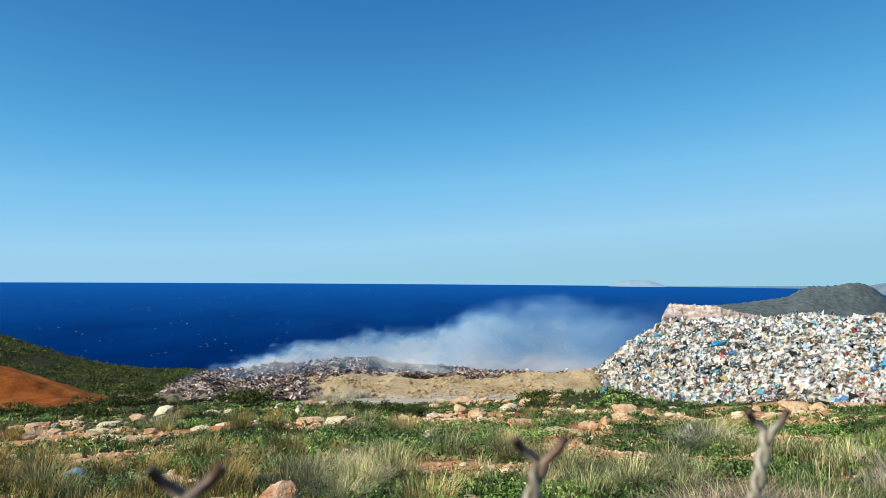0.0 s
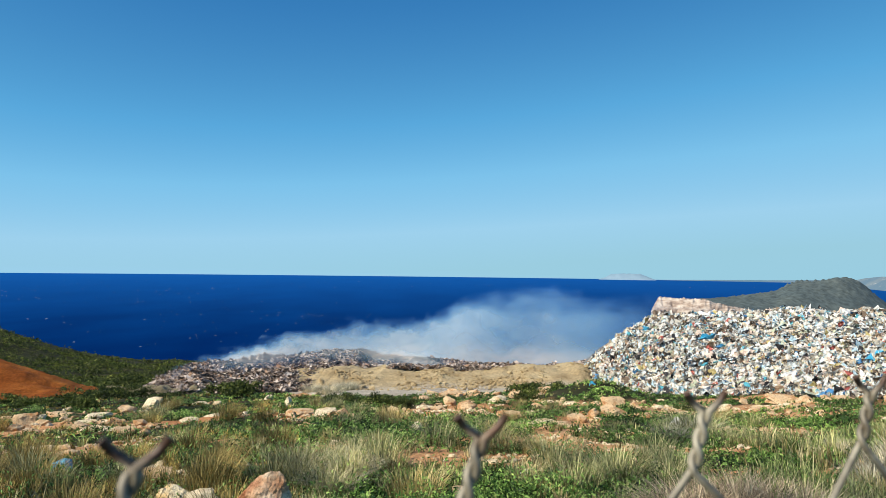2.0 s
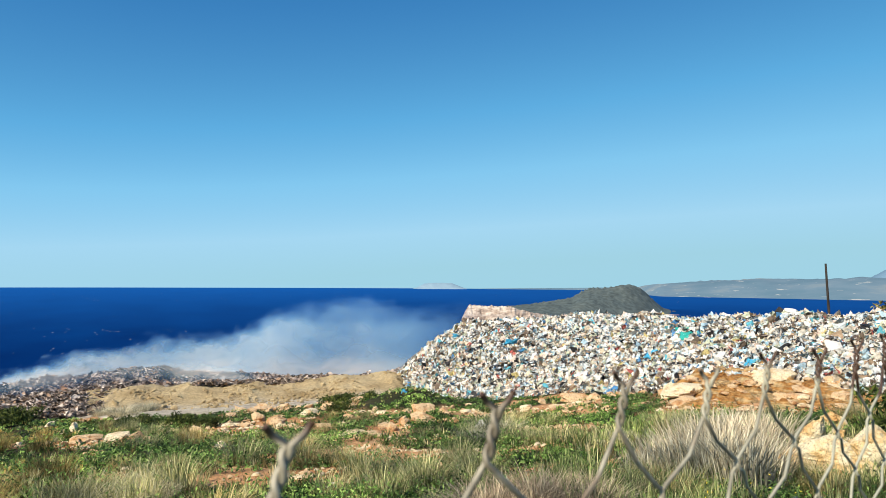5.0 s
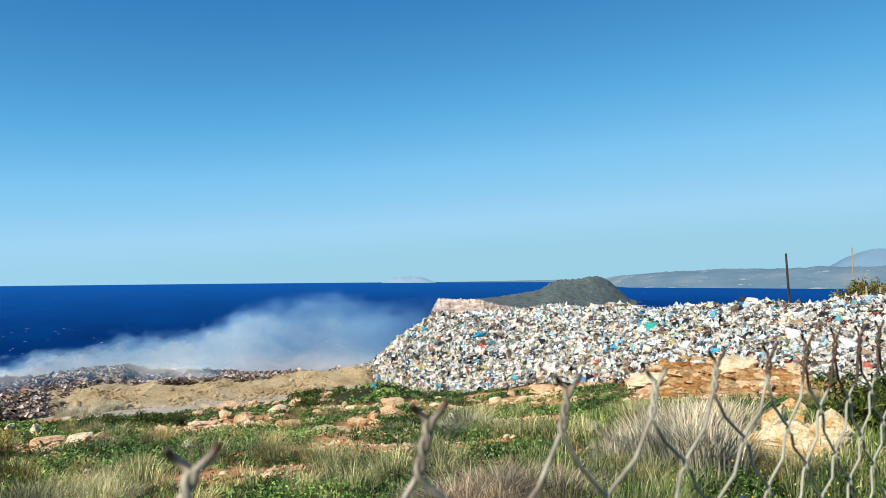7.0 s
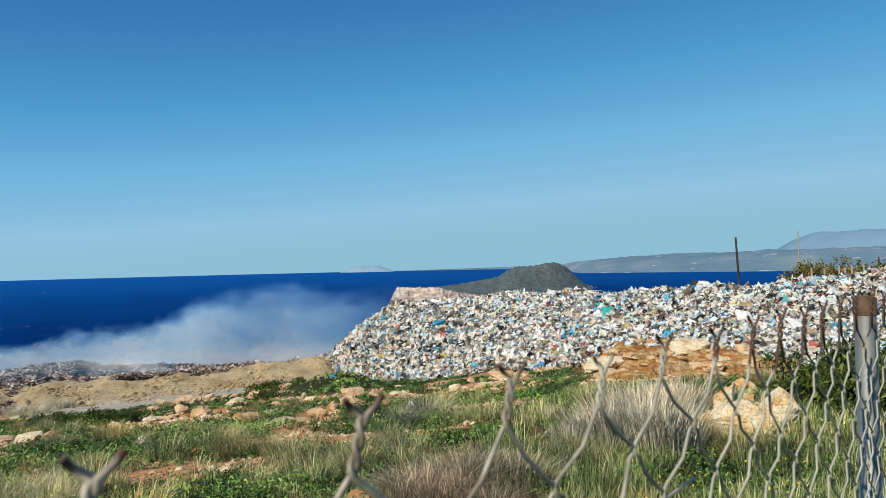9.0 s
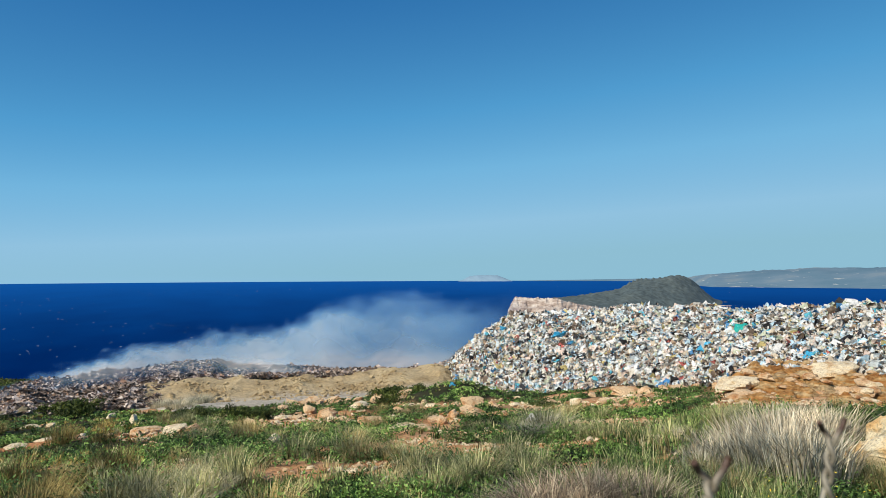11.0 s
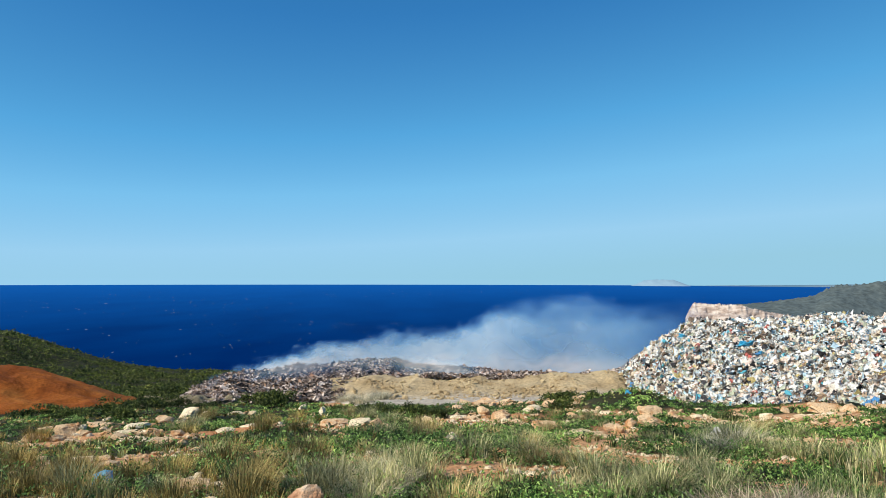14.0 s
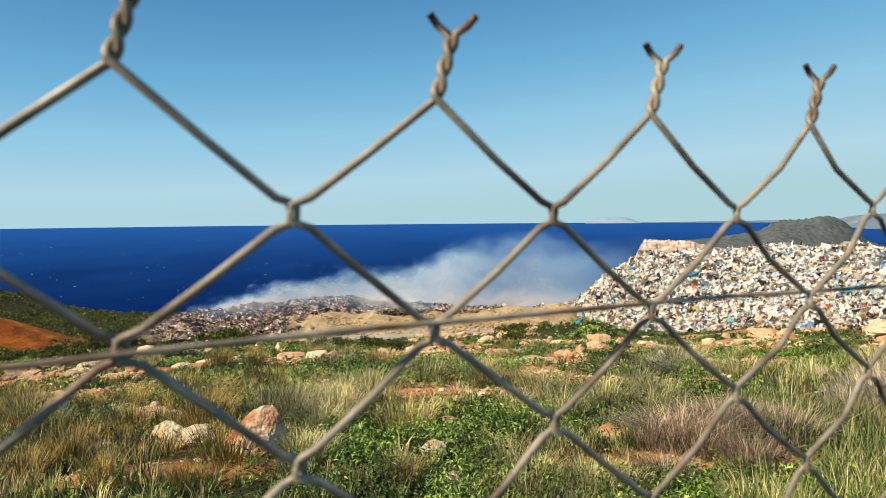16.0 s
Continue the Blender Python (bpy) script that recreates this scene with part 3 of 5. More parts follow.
sheet("spoil_heap", -26.6, -16, 22.8, 31, 60, 110, spoil_form, M_spoil, "low humps of grey tan spoil beside the burnt heap", "spoil")


def mound_form(az, d, x, y):
    top = np.interp(az, (-50, -40, -34.6, -32.6, -31.6, -29.1, -26.1, -24.5), (2.0, 1.95, 1.88, 1.75, 1.58, 0.98, 0.2, -0.2))
    return top * step(28.5, 35.5, d + (fbm(x * 0.6, y * 0.6) - 0.5) * 1.5) * (1 - step(36.5, 41, d)) - 0.15 * (1 - step(28.3, 29.2, d)) - 0.3 * step(39, 41, d) + (fbm(x, y) - 0.5) * 0.3


sheet("red_soil_mound", -50, -23.6, 28, 41, 70, 120, mound_form, M_red, "mound of bare rust red soil", "soil mound")


def bank_form(az, d, x, y):
    rise = step(12.6, 16.6, d + (fbm(x * 0.9, y * 0.9) - 0.5) * 2.2) * 6 + (fbm(x * 1.6, y * 1.6) - 0.5) * 2.4
    tread = np.floor(rise) + step(0.7, 1.0, rise - np.floor(rise))
    block = np.abs(fbm(x * 2.6 + 9, y * 2.6) - 0.5) * 0.55 - step(0.6, 0.72, fbm(x * 3.4 - 3, y * 1.5)) * 0.18
    return (tread / 6 * 0.42 + block) * fade(az, 31, 37, 60, 66) - 0.6 * (1 - fade(az, 31, 35, 60, 66)) - 0.25 * (1 - step(12, 12.8, d)) - 0.3 * step(18, 20, d)


sheet("soil_bank", 28, 66, 11.8, 20, 110, 320, bank_form, M_bank, "eroded ledges of orange earth below the refuse", "soil bank")


# ---- loose heaps ----
def lumps(n, seed, crumple, flat, sub=1):
    """Unit crumpled shapes to scatter: corners and triangles."""
    out = []
    for i in range(n):
        bm = bmesh.new()
        if sub:
            bmesh.ops.create_icosphere(bm, subdivisions=sub, radius=1.0)
        else:
            bmesh.ops.create_cube(bm, size=1.4)
            bmesh.ops.triangulate(bm, faces=bm.faces[:])
            bmesh.ops.subdivide_edges(bm, edges=[e for e in bm.edges if e.calc_length() > 1.7], cuts=1)
            bmesh.ops.triangulate(bm, faces=bm.faces[:])
        r = random.Random(seed + i)
        off = Vector((r.random() * 50, r.random() * 50, r.random() * 50))
        for v in bm.verts:
            k1 = noise.noise(v.co * 1.3 + off) * crumple + noise.noise(v.co * 3.1 + off) * crumple * 0.6
            v.co *= 1 + k1
            v.co.z *= flat
            v.co.x *= 1.25
        bm.verts.index_update()
        out.append((np.array([v.co[:] for v in bm.verts]), np.array([[v.index for v in f.verts] for f in bm.faces])))
        bm.free()
    return out


def rags(n, seed, crumple, long=1.0, m=4):
    """Unit scraps of sheet, curled and creased."""
    out = []
    for i in range(n):
        r = random.Random(seed + i)
        off = Vector((r.random() * 50, r.random() * 50, r.random() * 50))
        V = []
        for u, w in product(np.linspace(-1, 1, m), repeat=2):
            q = Vector((u * long, w, 0)) * (0.75 + 0.35 * r.random())
            V.append((q.x + noise.noise(q * 1.1 + off) * crumple * 0.6, q.y + noise.noise(q * 1.3 - off) * crumple * 0.6, noise.noise(q * 0.9 + off * 2) * crumple * 1.7 + (r.random() - 0.5) * crumple * 0.5))
        out.append((np.array(V), grid_tris(m, m)))
    return out


def spin(rng, n, tilt):
    """Random turns: any heading, tilted by up to so many degrees."""
    a, b, c = rng.uniform(0, math.tau, n), np.radians(rng.uniform(-tilt, tilt, n)), np.radians(rng.uniform(-tilt, tilt, n))
    ca, sa, cb, sb, cc_, sc = np.cos(a), np.sin(a), np.cos(b), np.sin(b), np.cos(c), np.sin(c)
    one, nil = np.ones(n), np.zeros(n)
    Rz = np.array([[ca, -sa, nil], [sa, ca, nil], [nil, nil, one]]).transpose(2, 0, 1)
    Rx = np.array([[one, nil, nil], [nil, cb, -sb], [nil, sb, cb]]).transpose(2, 0, 1)
    Ry = np.array([[cc_, nil, sc], [nil, one, nil], [-sc, nil, cc_]]).transpose(2, 0, 1)
    return Rz @ Rx @ Ry


def scatter(kinds, rng, places, sizes, tilt):
    """One soup of copies of the kinds at the places."""
    vs, fs, base = [], [], 0
    which = rng.integers(0, len(kinds), len(places))
    R = spin(rng, len(places), tilt)
    for k1, (V, F) in enumerate(kinds):
        sel = np.where(which == k1)[0]
        if not len(sel):
            continue
        W = np.einsum("nij,vj->nvi", R[sel], V) * sizes[sel][:, None, None] + places[sel][:, None, :]
        vs.append(W.reshape(-1, 3))
        fs.append((F[None] + (base + np.arange(len(sel)) * len(V))[:, None, None]).reshape(-1, 3))
        base += len(sel) * len(V)
    return np.concatenate(vs), np.concatenate(fs)


H_AZ = (11.6, 12.5, 13.8, 15.6, 17.7, 20.6, 26.4, 32, 34.4, 38.7, 42.5, 45.6, 48.7, 52.3, 56, 75)
H_TOP = (-0.160, -0.139, -0.112, -0.083, -0.0600, -0.0555, -0.05, -0.046, -0.051, -0.047, -0.041, -0.048, -0.036, -0.028, -0.024, -0.02)
H_FRONT = (28.5, 27, 24.5, 22.5, 21.3, 20.3, 19.2, 17.6, 17, 16.2, 15.6, 15, 14.3, 13.8, 13.4, 13)


def heap(az, d):
    """Height of the refuse heap's skin."""
    x, y = np.sin(np.radians(az)) * d, np.cos(np.radians(az)) * d
    front = np.interp(az, H_AZ, H_FRONT) + (fbm(np.asarray(az) * 0.5, 3.0) - 0.5) * 1.2
    run = np.interp(az, (11.6, 14, 18, 30, 40, 60), (2.0, 3.5, 5.0, 5.0, 4.2, 4.0))
    foot = land(x, y) + np.interp(az, (30, 34, 70), (0, 0.3, 0.3))
    crest = EYE + np.interp(az, H_AZ, H_TOP) * (front + run)
    t = np.clip((d - front) / run, 0, 1)
    up = 1 - (1 - t) ** 1.6
    z = np.where(t < 1, foot * (1 - up) + crest * up, crest - (d - front - run) * 0.05)
    return z + (fbm(x * 0.7, y * 0.7) - 0.5) * 0.35 * step(0.0, 0.3, t)


rubbish_heap = tagged(new("rubbish_heap"), "long heap of mixed plastic bags and household rubbish on red earth", "rubbish heap")
A, D = np.meshgrid(np.linspace(11.6, 72, 200), np.linspace(0, 1, 40))
front = np.interp(A, H_AZ, H_FRONT)
Dm = front - 0.5 + D * 15
Hz = heap(A, Dm) - 0.22
Hz[0] -= 0.6
me = np_mesh("core", np.stack([np.sin(np.radians(A)) * Dm, np.cos(np.radians(A)) * Dm, Hz], -1).reshape(-1, 3), grid_tris(40, 200)[:, ::-1], M_ash, True)
core = new("core", me)
core.parent = rubbish_heap
tagged(core, "compacted dirty refuse under the bags")

rng = np.random.default_rng(11)
N = 116000
az = 11.8 + (rng.random(N) ** 0.9) * 46
fr = np.interp(az, H_AZ, H_FRONT)
d = fr - 0.25 + rng.random(N) ** 1.2 * 5.8
keep = rng.random(N) < np.clip(1.25 - (d - fr) * 0.09, 0.2, 1)
az, d = az[keep], d[keep]
P = np.stack([np.sin(np.radians(az)) * d, np.cos(np.radians(az)) * d, heap(az, d) + rng.uniform(-0.14, 0.08, len(az))], -1)
size = np.exp(rng.normal(math.log(0.038), 0.46, len(az))) * np.interp(d, (14, 20, 28), (0.72, 0.95, 1.2))
size = np.minimum(size, 0.11)
# the nearest three hundred stand as parts, the rest is one mass
singly = np.zeros(len(az), bool)
singly[np.where((d - np.interp(az, H_AZ, H_FRONT) < 3.2) & (az < 50))[0][::14][:300]] = True
soft_one = rng.random(len(az)) < 0.55
V, F = scatter(rags(14, 140, 1.35, 1.2), rng, P[~singly & soft_one], size[~singly & soft_one] * 1.15, 65)
ob = new("bag_mass", np_mesh("bag_mass", V, F, M_bags, True))
ob.parent = rubbish_heap
tagged(ob, "tangled white, beige and blue plastic bags", kind="stuff")
full = ~singly & ~soft_one & (rng.random(len(az)) < 0.42)
V, F = scatter(lumps(16, 330, 1.8, 0.55, 0), rng, P[full], np.minimum(size[full] * 0.82, 0.06), 70)
ob = new("filled_bag_mass", np_mesh("filled_bag_mass", V, F, M_bags, True))
ob.parent = rubbish_heap
tagged(ob, "knotted filled plastic bags", kind="stuff")
loose = ~singly & ~soft_one & ~full
V, F = scatter(rags(13, 160, 1.0, 1.9, 3), rng, P[loose], size[loose], 70)
ob = new("scrap_mass", np_mesh("scrap_mass", V, F, M_bags, True))
ob.parent = rubbish_heap
tagged(ob, "torn scraps of plastic, paper and cloth", kind="stuff")
bag_meshes = [np_mesh("plastic_bag", Vk, Fk, M_bag, True) for Vk, Fk in lumps(10, 300, 1.1, 0.62, 2)]
Rs = spin(rng, len(az), 60)
for i in np.where(singly)[0]:
    ob = new("plastic_bag", bag_meshes[i % 10])
    ob.parent = rubbish_heap
    ob.matrix_local = Matrix.Translation(P[i] + (0, 0, 0.04)) @ Matrix(Rs[i].tolist()).to_4x4() @ Matrix.Scale(float(size[i]) * 1.25, 4)


def big_bag(az, slope, size, material, label, flat=0.7):
    """A large bag on the heap, where the bearing and slope of sight meet its skin."""
    ds = np.linspace(12, 34, 400)
    hit = np.where(heap(np.full(400, az), ds) - EYE > slope * ds)[0]
    d1 = ds[hit[0]] if len(hit) else 20.0
    x, y = xy(az, d1)
    ob = new("rubbish_bag", bag_big[material.name])
    ob.parent = rubbish_heap
    size *= 0.62
    ob.matrix_local = pose(x, y, float(heap(np.array([az]), np.array([d1]))[0]) + size * 0.3, 25, 10, az * 7 % 360) @ Matrix.Diagonal((size, size, size * flat, 1))
    tagged(ob, label)


bag_big = {}
for j, m1 in enumerate((M_teal, M_blue, M_black, M_whitebag)):
    Vk, Fk = lumps(1, 500 + j, 1.0, 0.75, 2)[0]
    bag_big[m1.name] = np_mesh("rubbish_bag", Vk, Fk, m1)
for az1, sl, sz in ((34.7, -0.068, 0.32), (35.0, -0.073, 0.26)):
    big_bag(az1, sl, sz, M_teal, "torn teal plastic sheet")
for az1, sl, sz in ((21.5, -0.089, 0.33), (22.0, -0.086, 0.22), (32.5, -0.1, 0.3), (39.6, -0.107, 0.27), (40.3, -0.106, 0.2), (22.6, -0.098, 0.2), (17.1, -0.08, 0.25), (48.0, -0.05, 0.2), (44.4, -0.09, 0.17)):
    big_bag(az1, sl, sz, M_blue, "bright blue plastic bag")
for az1, sl, sz in ((25.3, -0.098, 0.25), (25.9, -0.1, 0.2), (47.2, -0.056, 0.3), (47.9, -0.06, 0.26), (34.6, -0.062, 0.2), (19.6, -0.107, 0.16), (44.0, -0.095, 0.18)):
    big_bag(az1, sl, sz * 0.65, M_black, "black bin bag")
for az1, sl, sz in ((48.6, -0.092, 0.28), (42.4, -0.042, 0.3), (43.0, -0.044, 0.22), (45.3, -0.04, 0.22), (29.3, -0.066, 0.25), (45.2, -0.084, 0.3), (37.6, -0.1, 0.26)):
    big_bag(az1, sl, sz, M_whitebag, "white plastic sack")


# burnt heap, smouldering, behind the sand
B_AZ = (-22.5, -21.5, -19.1, -14.9, -11.9, -9.2, -6, -2.9, 0.8, 5.4, 8.1, 10.5, 12.5, 14.5)
B_TOP = (-0.162, -0.152, -0.13, -0.126, -0.121, -0.1145, -0.116, -0.124, -0.131, -0.1325, -0.135, -0.132, -0.125, -0.125)
B_FRONT = (24.5, 24.2, 24.2, 24.4, 24.6, 25.2, 27.0, 28.2, 28.6, 28.6, 29, 29.5, 30, 30.5)


def burnt(az, d):
    x, y = np.sin(np.radians(az)) * d, np.cos(np.radians(az)) * d
    front = np.interp(az, B_AZ, B_FRONT) + (fbm(np.asarray(az) * 0.9, 9.0) - 0.5) * 2.2
    run = np.interp(az, (-22, -19, -9, -3, 14), (3, 5, 8, 3.5, 3))
    crest = EYE + np.interp(az, B_AZ, B_TOP) * (front + run)
    t = np.clip((d - front) / run, 0, 1)
    foot = EYE + np.interp(az, (-22, -6, -3, 14), (-0.166, -0.168, -0.137, -0.139)) * front
    z = foot * (1 - t) ** 1.3 + crest * (1 - (1 - t) ** 1.3)
    z = np.where(t >= 1, crest - (d - front - run) * 0.2, z)
    return z + ((fbm(x * 0.9 + 7, y * 0.9) - 0.55) * 0.45 + (fbm(x * 2.6, y * 2.6 + 5) - 0.5) * 0.22) * step(0, 0.4, t)


burnt_heap = tagged(new("burnt_refuse_heap"), "smouldering heap of grey brown burnt refuse beside the sand", "burnt heap")
A, D = np.meshgrid(np.linspace(-22.5, 14.5, 170), np.linspace(0, 1, 40))
Dm = np.interp(A, B_AZ, B_FRONT) - 0.4 + D * 14
Hz = burnt(A, Dm) - 0.08
Hz[0] -= 0.4
me = np_mesh("ash_bed", np.stack([np.sin(np.radians(A)) * Dm, np.cos(np.radians(A)) * Dm, Hz], -1).reshape(-1, 3), grid_tris(40, 170)[:, ::-1], M_ash, True)
ob = new("ash_bed", me)
ob.parent = burnt_heap
N = 60000
az = rng.uniform(-22.3, 14.3, N)
d = np.interp(az, B_AZ, B_FRONT) + rng.random(N) ** 1.2 * np.interp(az, (-22, -9, -3, 14), (7, 9.5, 5, 5)) - 0.2
P = np.stack([np.sin(np.radians(az)) * d, np.cos(np.radians(az)) * d, burnt(az, d) + rng.uniform(-0.08, 0.05, N)], -1)
V, F = scatter(rags(16, 720, 0.7, 2.3, 3), rng, P, np.exp(rng.normal(math.log(0.027), 0.5, N)).clip(0.01, 0.085), 45)
ob = new("debris", np_mesh("debris", V, F, M_burnt))
ob.parent = burnt_heap
tagged(ob, "charred scraps, rags and ash", kind="stuff")


# ---- smoke: drifting veils over the burnt heap ----
def smoke_veil(i, dist, seed, low=False):
    n, m = 90, 300
    U, T = np.meshgrid(np.linspace(-21.5, 19, m), np.linspace(0, 1, n))
    top = np.interp(U, (-21.5, -20, -17.5, -14, -10.5, -7, -4, -0.8, 0.8, 2.4, 4, 6.5, 10, 13, 19), (-0.15, -0.138, -0.128, -0.110, -0.092, -0.083, -0.079, -0.075, -0.062, -0.046, -0.036, -0.028, -0.03, -0.032, -0.036))
    E0 = -0.16
    if low:
        top = np.minimum(top, np.interp(U, B_AZ, B_TOP) + 0.014)
    E = E0 + T * (np.minimum(top + 0.035, -0.004) - E0)
    dd = dist + (vnoise(U * 0.12, T * 1.2, seed) - 0.5) * 4 + U * 0.05
    x, y = np.sin(np.radians(U)) * dd, np.cos(np.radians(U)) * dd
    z = EYE + E * dd
    ev = E * 57.3
    warp = (fbm(U * 0.25 + seed * 3, ev * 0.35, seed, 3) - 0.5) * 5
    billow = 0.5 * fbm(U * 0.4 + seed * 0.12, ev * 0.55, 2.0 + seed * 0.1, 5) + 0.5 * fbm(U * 1.1 + seed * 0.3, ev * 1.3, 5.0 + seed * 0.25, 5) - 0.5
    body = 1 - step(np.interp(U, (-6, 2, 6), (-0.6, -1.0, -2.2)), 0.35, (E - top) * 57.3 + billow * 3.6)
    puff = step(0.2, 0.75, fbm(U * 0.3 + warp * 0.4 + seed * 3, ev * 0.5 - warp * 0.3, seed + 4, 3))
    lean = np.interp(U, (-21.5, -19.5, -14, -6, 2, 7, 10, 13, 16, 19), (0.1, 0.6, 1.0, 1.0, 0.94, 0.9, 0.76, 0.6, 0.36, 0.0))
    den = body * lean * (0.5 + 0.5 * puff)
    den *= (0.41 + 0.05 * fade(U, -19, -15, -5, 1)) * (1 + 0.5 * (1 - step(-0.13, -0.095, E)))
    if low:
        crest = np.interp(U, B_AZ, B_TOP)
        den *= 0.9 * step(-0.022, 0.004, E - crest) * (1 - step(-2, 4, U))
    den[-1] = 0
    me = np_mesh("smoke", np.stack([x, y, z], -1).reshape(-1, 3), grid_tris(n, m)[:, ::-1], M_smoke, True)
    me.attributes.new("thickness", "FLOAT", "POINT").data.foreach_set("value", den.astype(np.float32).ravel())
    ob = new("smoke_veil", me)
    ob.parent = smoke
    return ob


smoke = tagged(new("smoke"), "thin white smoke drifting off the burnt heap over the sea", "smoke", kind="stuff")
for i, dist in enumerate((35.5, 39, 43, 47.5, 53, 60)):
    smoke_veil(i, dist, i * 1.37)
smoke_veil(6, 28.5, 3.3, True)


# ---- stones ----
def stone_mesh(seed, material, tall=0.7, edge=1.0, sub=2):
    r = random.Random(seed)
    bm = bmesh.new()
    if seed % 3:
        bmesh.ops.create_cube(bm, size=0.8)
        bmesh.ops.subdivide_edges(bm, edges=bm.edges[:], cuts=3, use_grid_fill=True)
        for v in bm.verts:
            v.co = v.co * 0.75 + v.co.normalized() * 0.14
    else:
        bmesh.ops.create_icosphere(bm, subdivisions=sub, radius=0.5)
    off = Vector((r.random() * 90, r.random() * 90, r.random() * 90))
    cuts = [(Vector((r.uniform(-1, 1), r.uniform(-1, 1), r.uniform(-0.4, 1))).normalized(), r.uniform(0.29, 0.42)) for _ in range(9)]
    for v in bm.verts:
        for nrm, dist in cuts:
            over = v.co.dot(nrm) - dist
            if over > 0:
                v.co -= nrm * over * 0.92
        v.co *= 1 + noise.noise(v.co * 3 + off) * 0.4 * edge + noise.noise(v.co * 8 + off) * 0.2 * edge
    lo = [min(v.co[q] for v in bm.verts) for q in range(3)]
    hi = [max(v.co[q] for v in bm.verts) for q in range(3)]
    for v in bm.verts:
        v.co = Vector([(v.co[q] - (lo[q] + hi[q]) / 2) / (hi[q] - lo[q]) for q in range(3)])
    me = bpy.data.meshes.new("stone")
    bm.to_mesh(me)
    bm.free()
    me.materials.append(material)
    return me


def crag_mesh(seed, material):
    """A larger rock: broken faces, ledges and a rough skin."""
    r = random.Random(seed)
    bm = bmesh.new()
    bmesh.ops.create_icosphere(bm, subdivisions=5, radius=0.6)
    off = Vector((r.random() * 90, r.random() * 90, r.random() * 90))
    cuts = [(Vector((r.uniform(-1, 1), r.uniform(-1, 1), r.uniform(-0.3, 1))).normalized(), r.uniform(0.3, 0.46)) for _ in range(11)]
    for v in bm.verts:
        q = v.co + Vector((noise.noise(v.co * 2.1 + off), noise.noise(v.co * 2.1 - off), noise.noise(v.co * 2.1 + off * 2))) * 0.16
        for nrm, dist in cuts:
            over = q.dot(nrm) - dist
            if over > 0:
                q -= nrm * over * 0.95
        ledge = abs(noise.noise(Vector((q.x * 1.5, q.y * 1.5, q.z * 7.0)) + off))
        pit = max(0.0, noise.noise(q * 6.5 + off)) ** 1.5
        v.co = q * (1 - 0.10 * ledge - 0.12 * pit + 0.05 * noise.noise(q * 17 + off) + 0.025 * noise.noise(q * 40 + off))
    lo = [min(v.co[q] for v in bm.verts) for q in range(3)]
    hi = [max(v.co[q] for v in bm.verts) for q in range(3)]
    for v in bm.verts:
        v.co = Vector([(v.co[q] - (lo[q] + hi[q]) / 2) / (hi[q] - lo[q]) for q in range(3)])
    me = bpy.data.meshes.new("stone")
    bm.to_mesh(me)
    bm.free()
    me.materials.append(material)
    return me


def crag(seed, x, y, w, deep, h, turn, material, label, sink=0.14):
    ob = new("stone", crag_mesh(seed, material))
    ob.matrix_world = pose(x, y, float(land(x, y)) + h * (0.5 - sink), 0, 0, turn - math.degrees(math.atan2(x, y))) @ Matrix.Diagonal((w, deep, h, 1))
    return tagged(ob, label, "stone", "stones on the hillside")


pale_stones = [stone_mesh(20 + i, M_stone, 0.62 + 0.08 * (i % 3)) for i in range(7)]
boulders = [stone_mesh(80 + i, M_boulder, 0.7, 1.2) for i in range(4)]
red_stones = [stone_mesh(60 + i, M_redstone, 0.6 + 0.08 * (i % 3)) for i in range(5)]


def stone(i, x, y, w, h, red=False, label="", slab=False):
    """A stone w wide and h high, sunk a little into the ground."""
    kinds = boulders if "boulder" in label else red_stones if red else pale_stones
    ob = new("stone", kinds[i % len(kinds)])
    h *= 1.2 if kinds is boulders else 1.0
    ob.matrix_world = pose(x, y, float(land(x, y)) + h * 0.36, 0, 0, (i * 67) % 50 - 25 - math.degrees(math.atan2(x, y))) @ Matrix.Diagonal((w * 0.9, w * 0.75, h * 1.12, 1))
    tagged(ob, label or ("reddish weathered stone lying in grass" if red else "pale limestone rock lying in grass"), "stone", "stones on the hillside")
    return ob


stones_a = ((-6.26, 15.92, 0.46, 0.24), (-8.46, 17.33, 0.28, 0.14), (-6.16, 13.15, 0.55, 0.12), (-6.30, 16.96, 0.18, 0.15), (-5.59, 17.07, 0.41, 0.11), (-4.25, 18.41, 0.25, 0.13), (-3.16, 15.60, 0.18, 0.21), (-1.72, 11.50, 0.41, 0.14), (-0.65, 12.59, 0.27, 0.18), (-0.16, 13.47, 0.26, 0.10), (-0.73, 7.68, 0.15, 0.08), (-0.18, 9.34, 0.17, 0.12), (-7.09, 12.93, 0.15, 0.14), (1.46, 15.29, 0.52, 0.17), (5.67, 13.49, 0.30, 0.14), (-4.73, 10.20, 0.69, 0.08), (-1.51, 12.86, 0.17, 0.08), (-1.11, 15.97, 0.18, 0.13), (-3.48, 6.15, 0.17, 0.08), (-1.91, 5.45, 0.22, 0.07))
for i, (x, y, w, h) in enumerate(stones_a):
    stone(i + 0, x, y, w, h, False)
stones_b = ((-1.67, 5.14, 0.18, 0.05), (3.26, 5.58, 0.18, 0.11), (-5.03, 16.61, 0.21, 0.09), (-2.01, 11.06, 0.20, 0.06), (5.55, 16.92, 0.19, 0.08), (1.97, 9.31, 0.10, 0.06), (-2.44, 6.24, 0.15, 0.05), (2.78, 9.92, 0.11, 0.08))
for i, (x, y, w, h) in enumerate(stones_b):
    stone(i + 5, x, y, w, h, False)
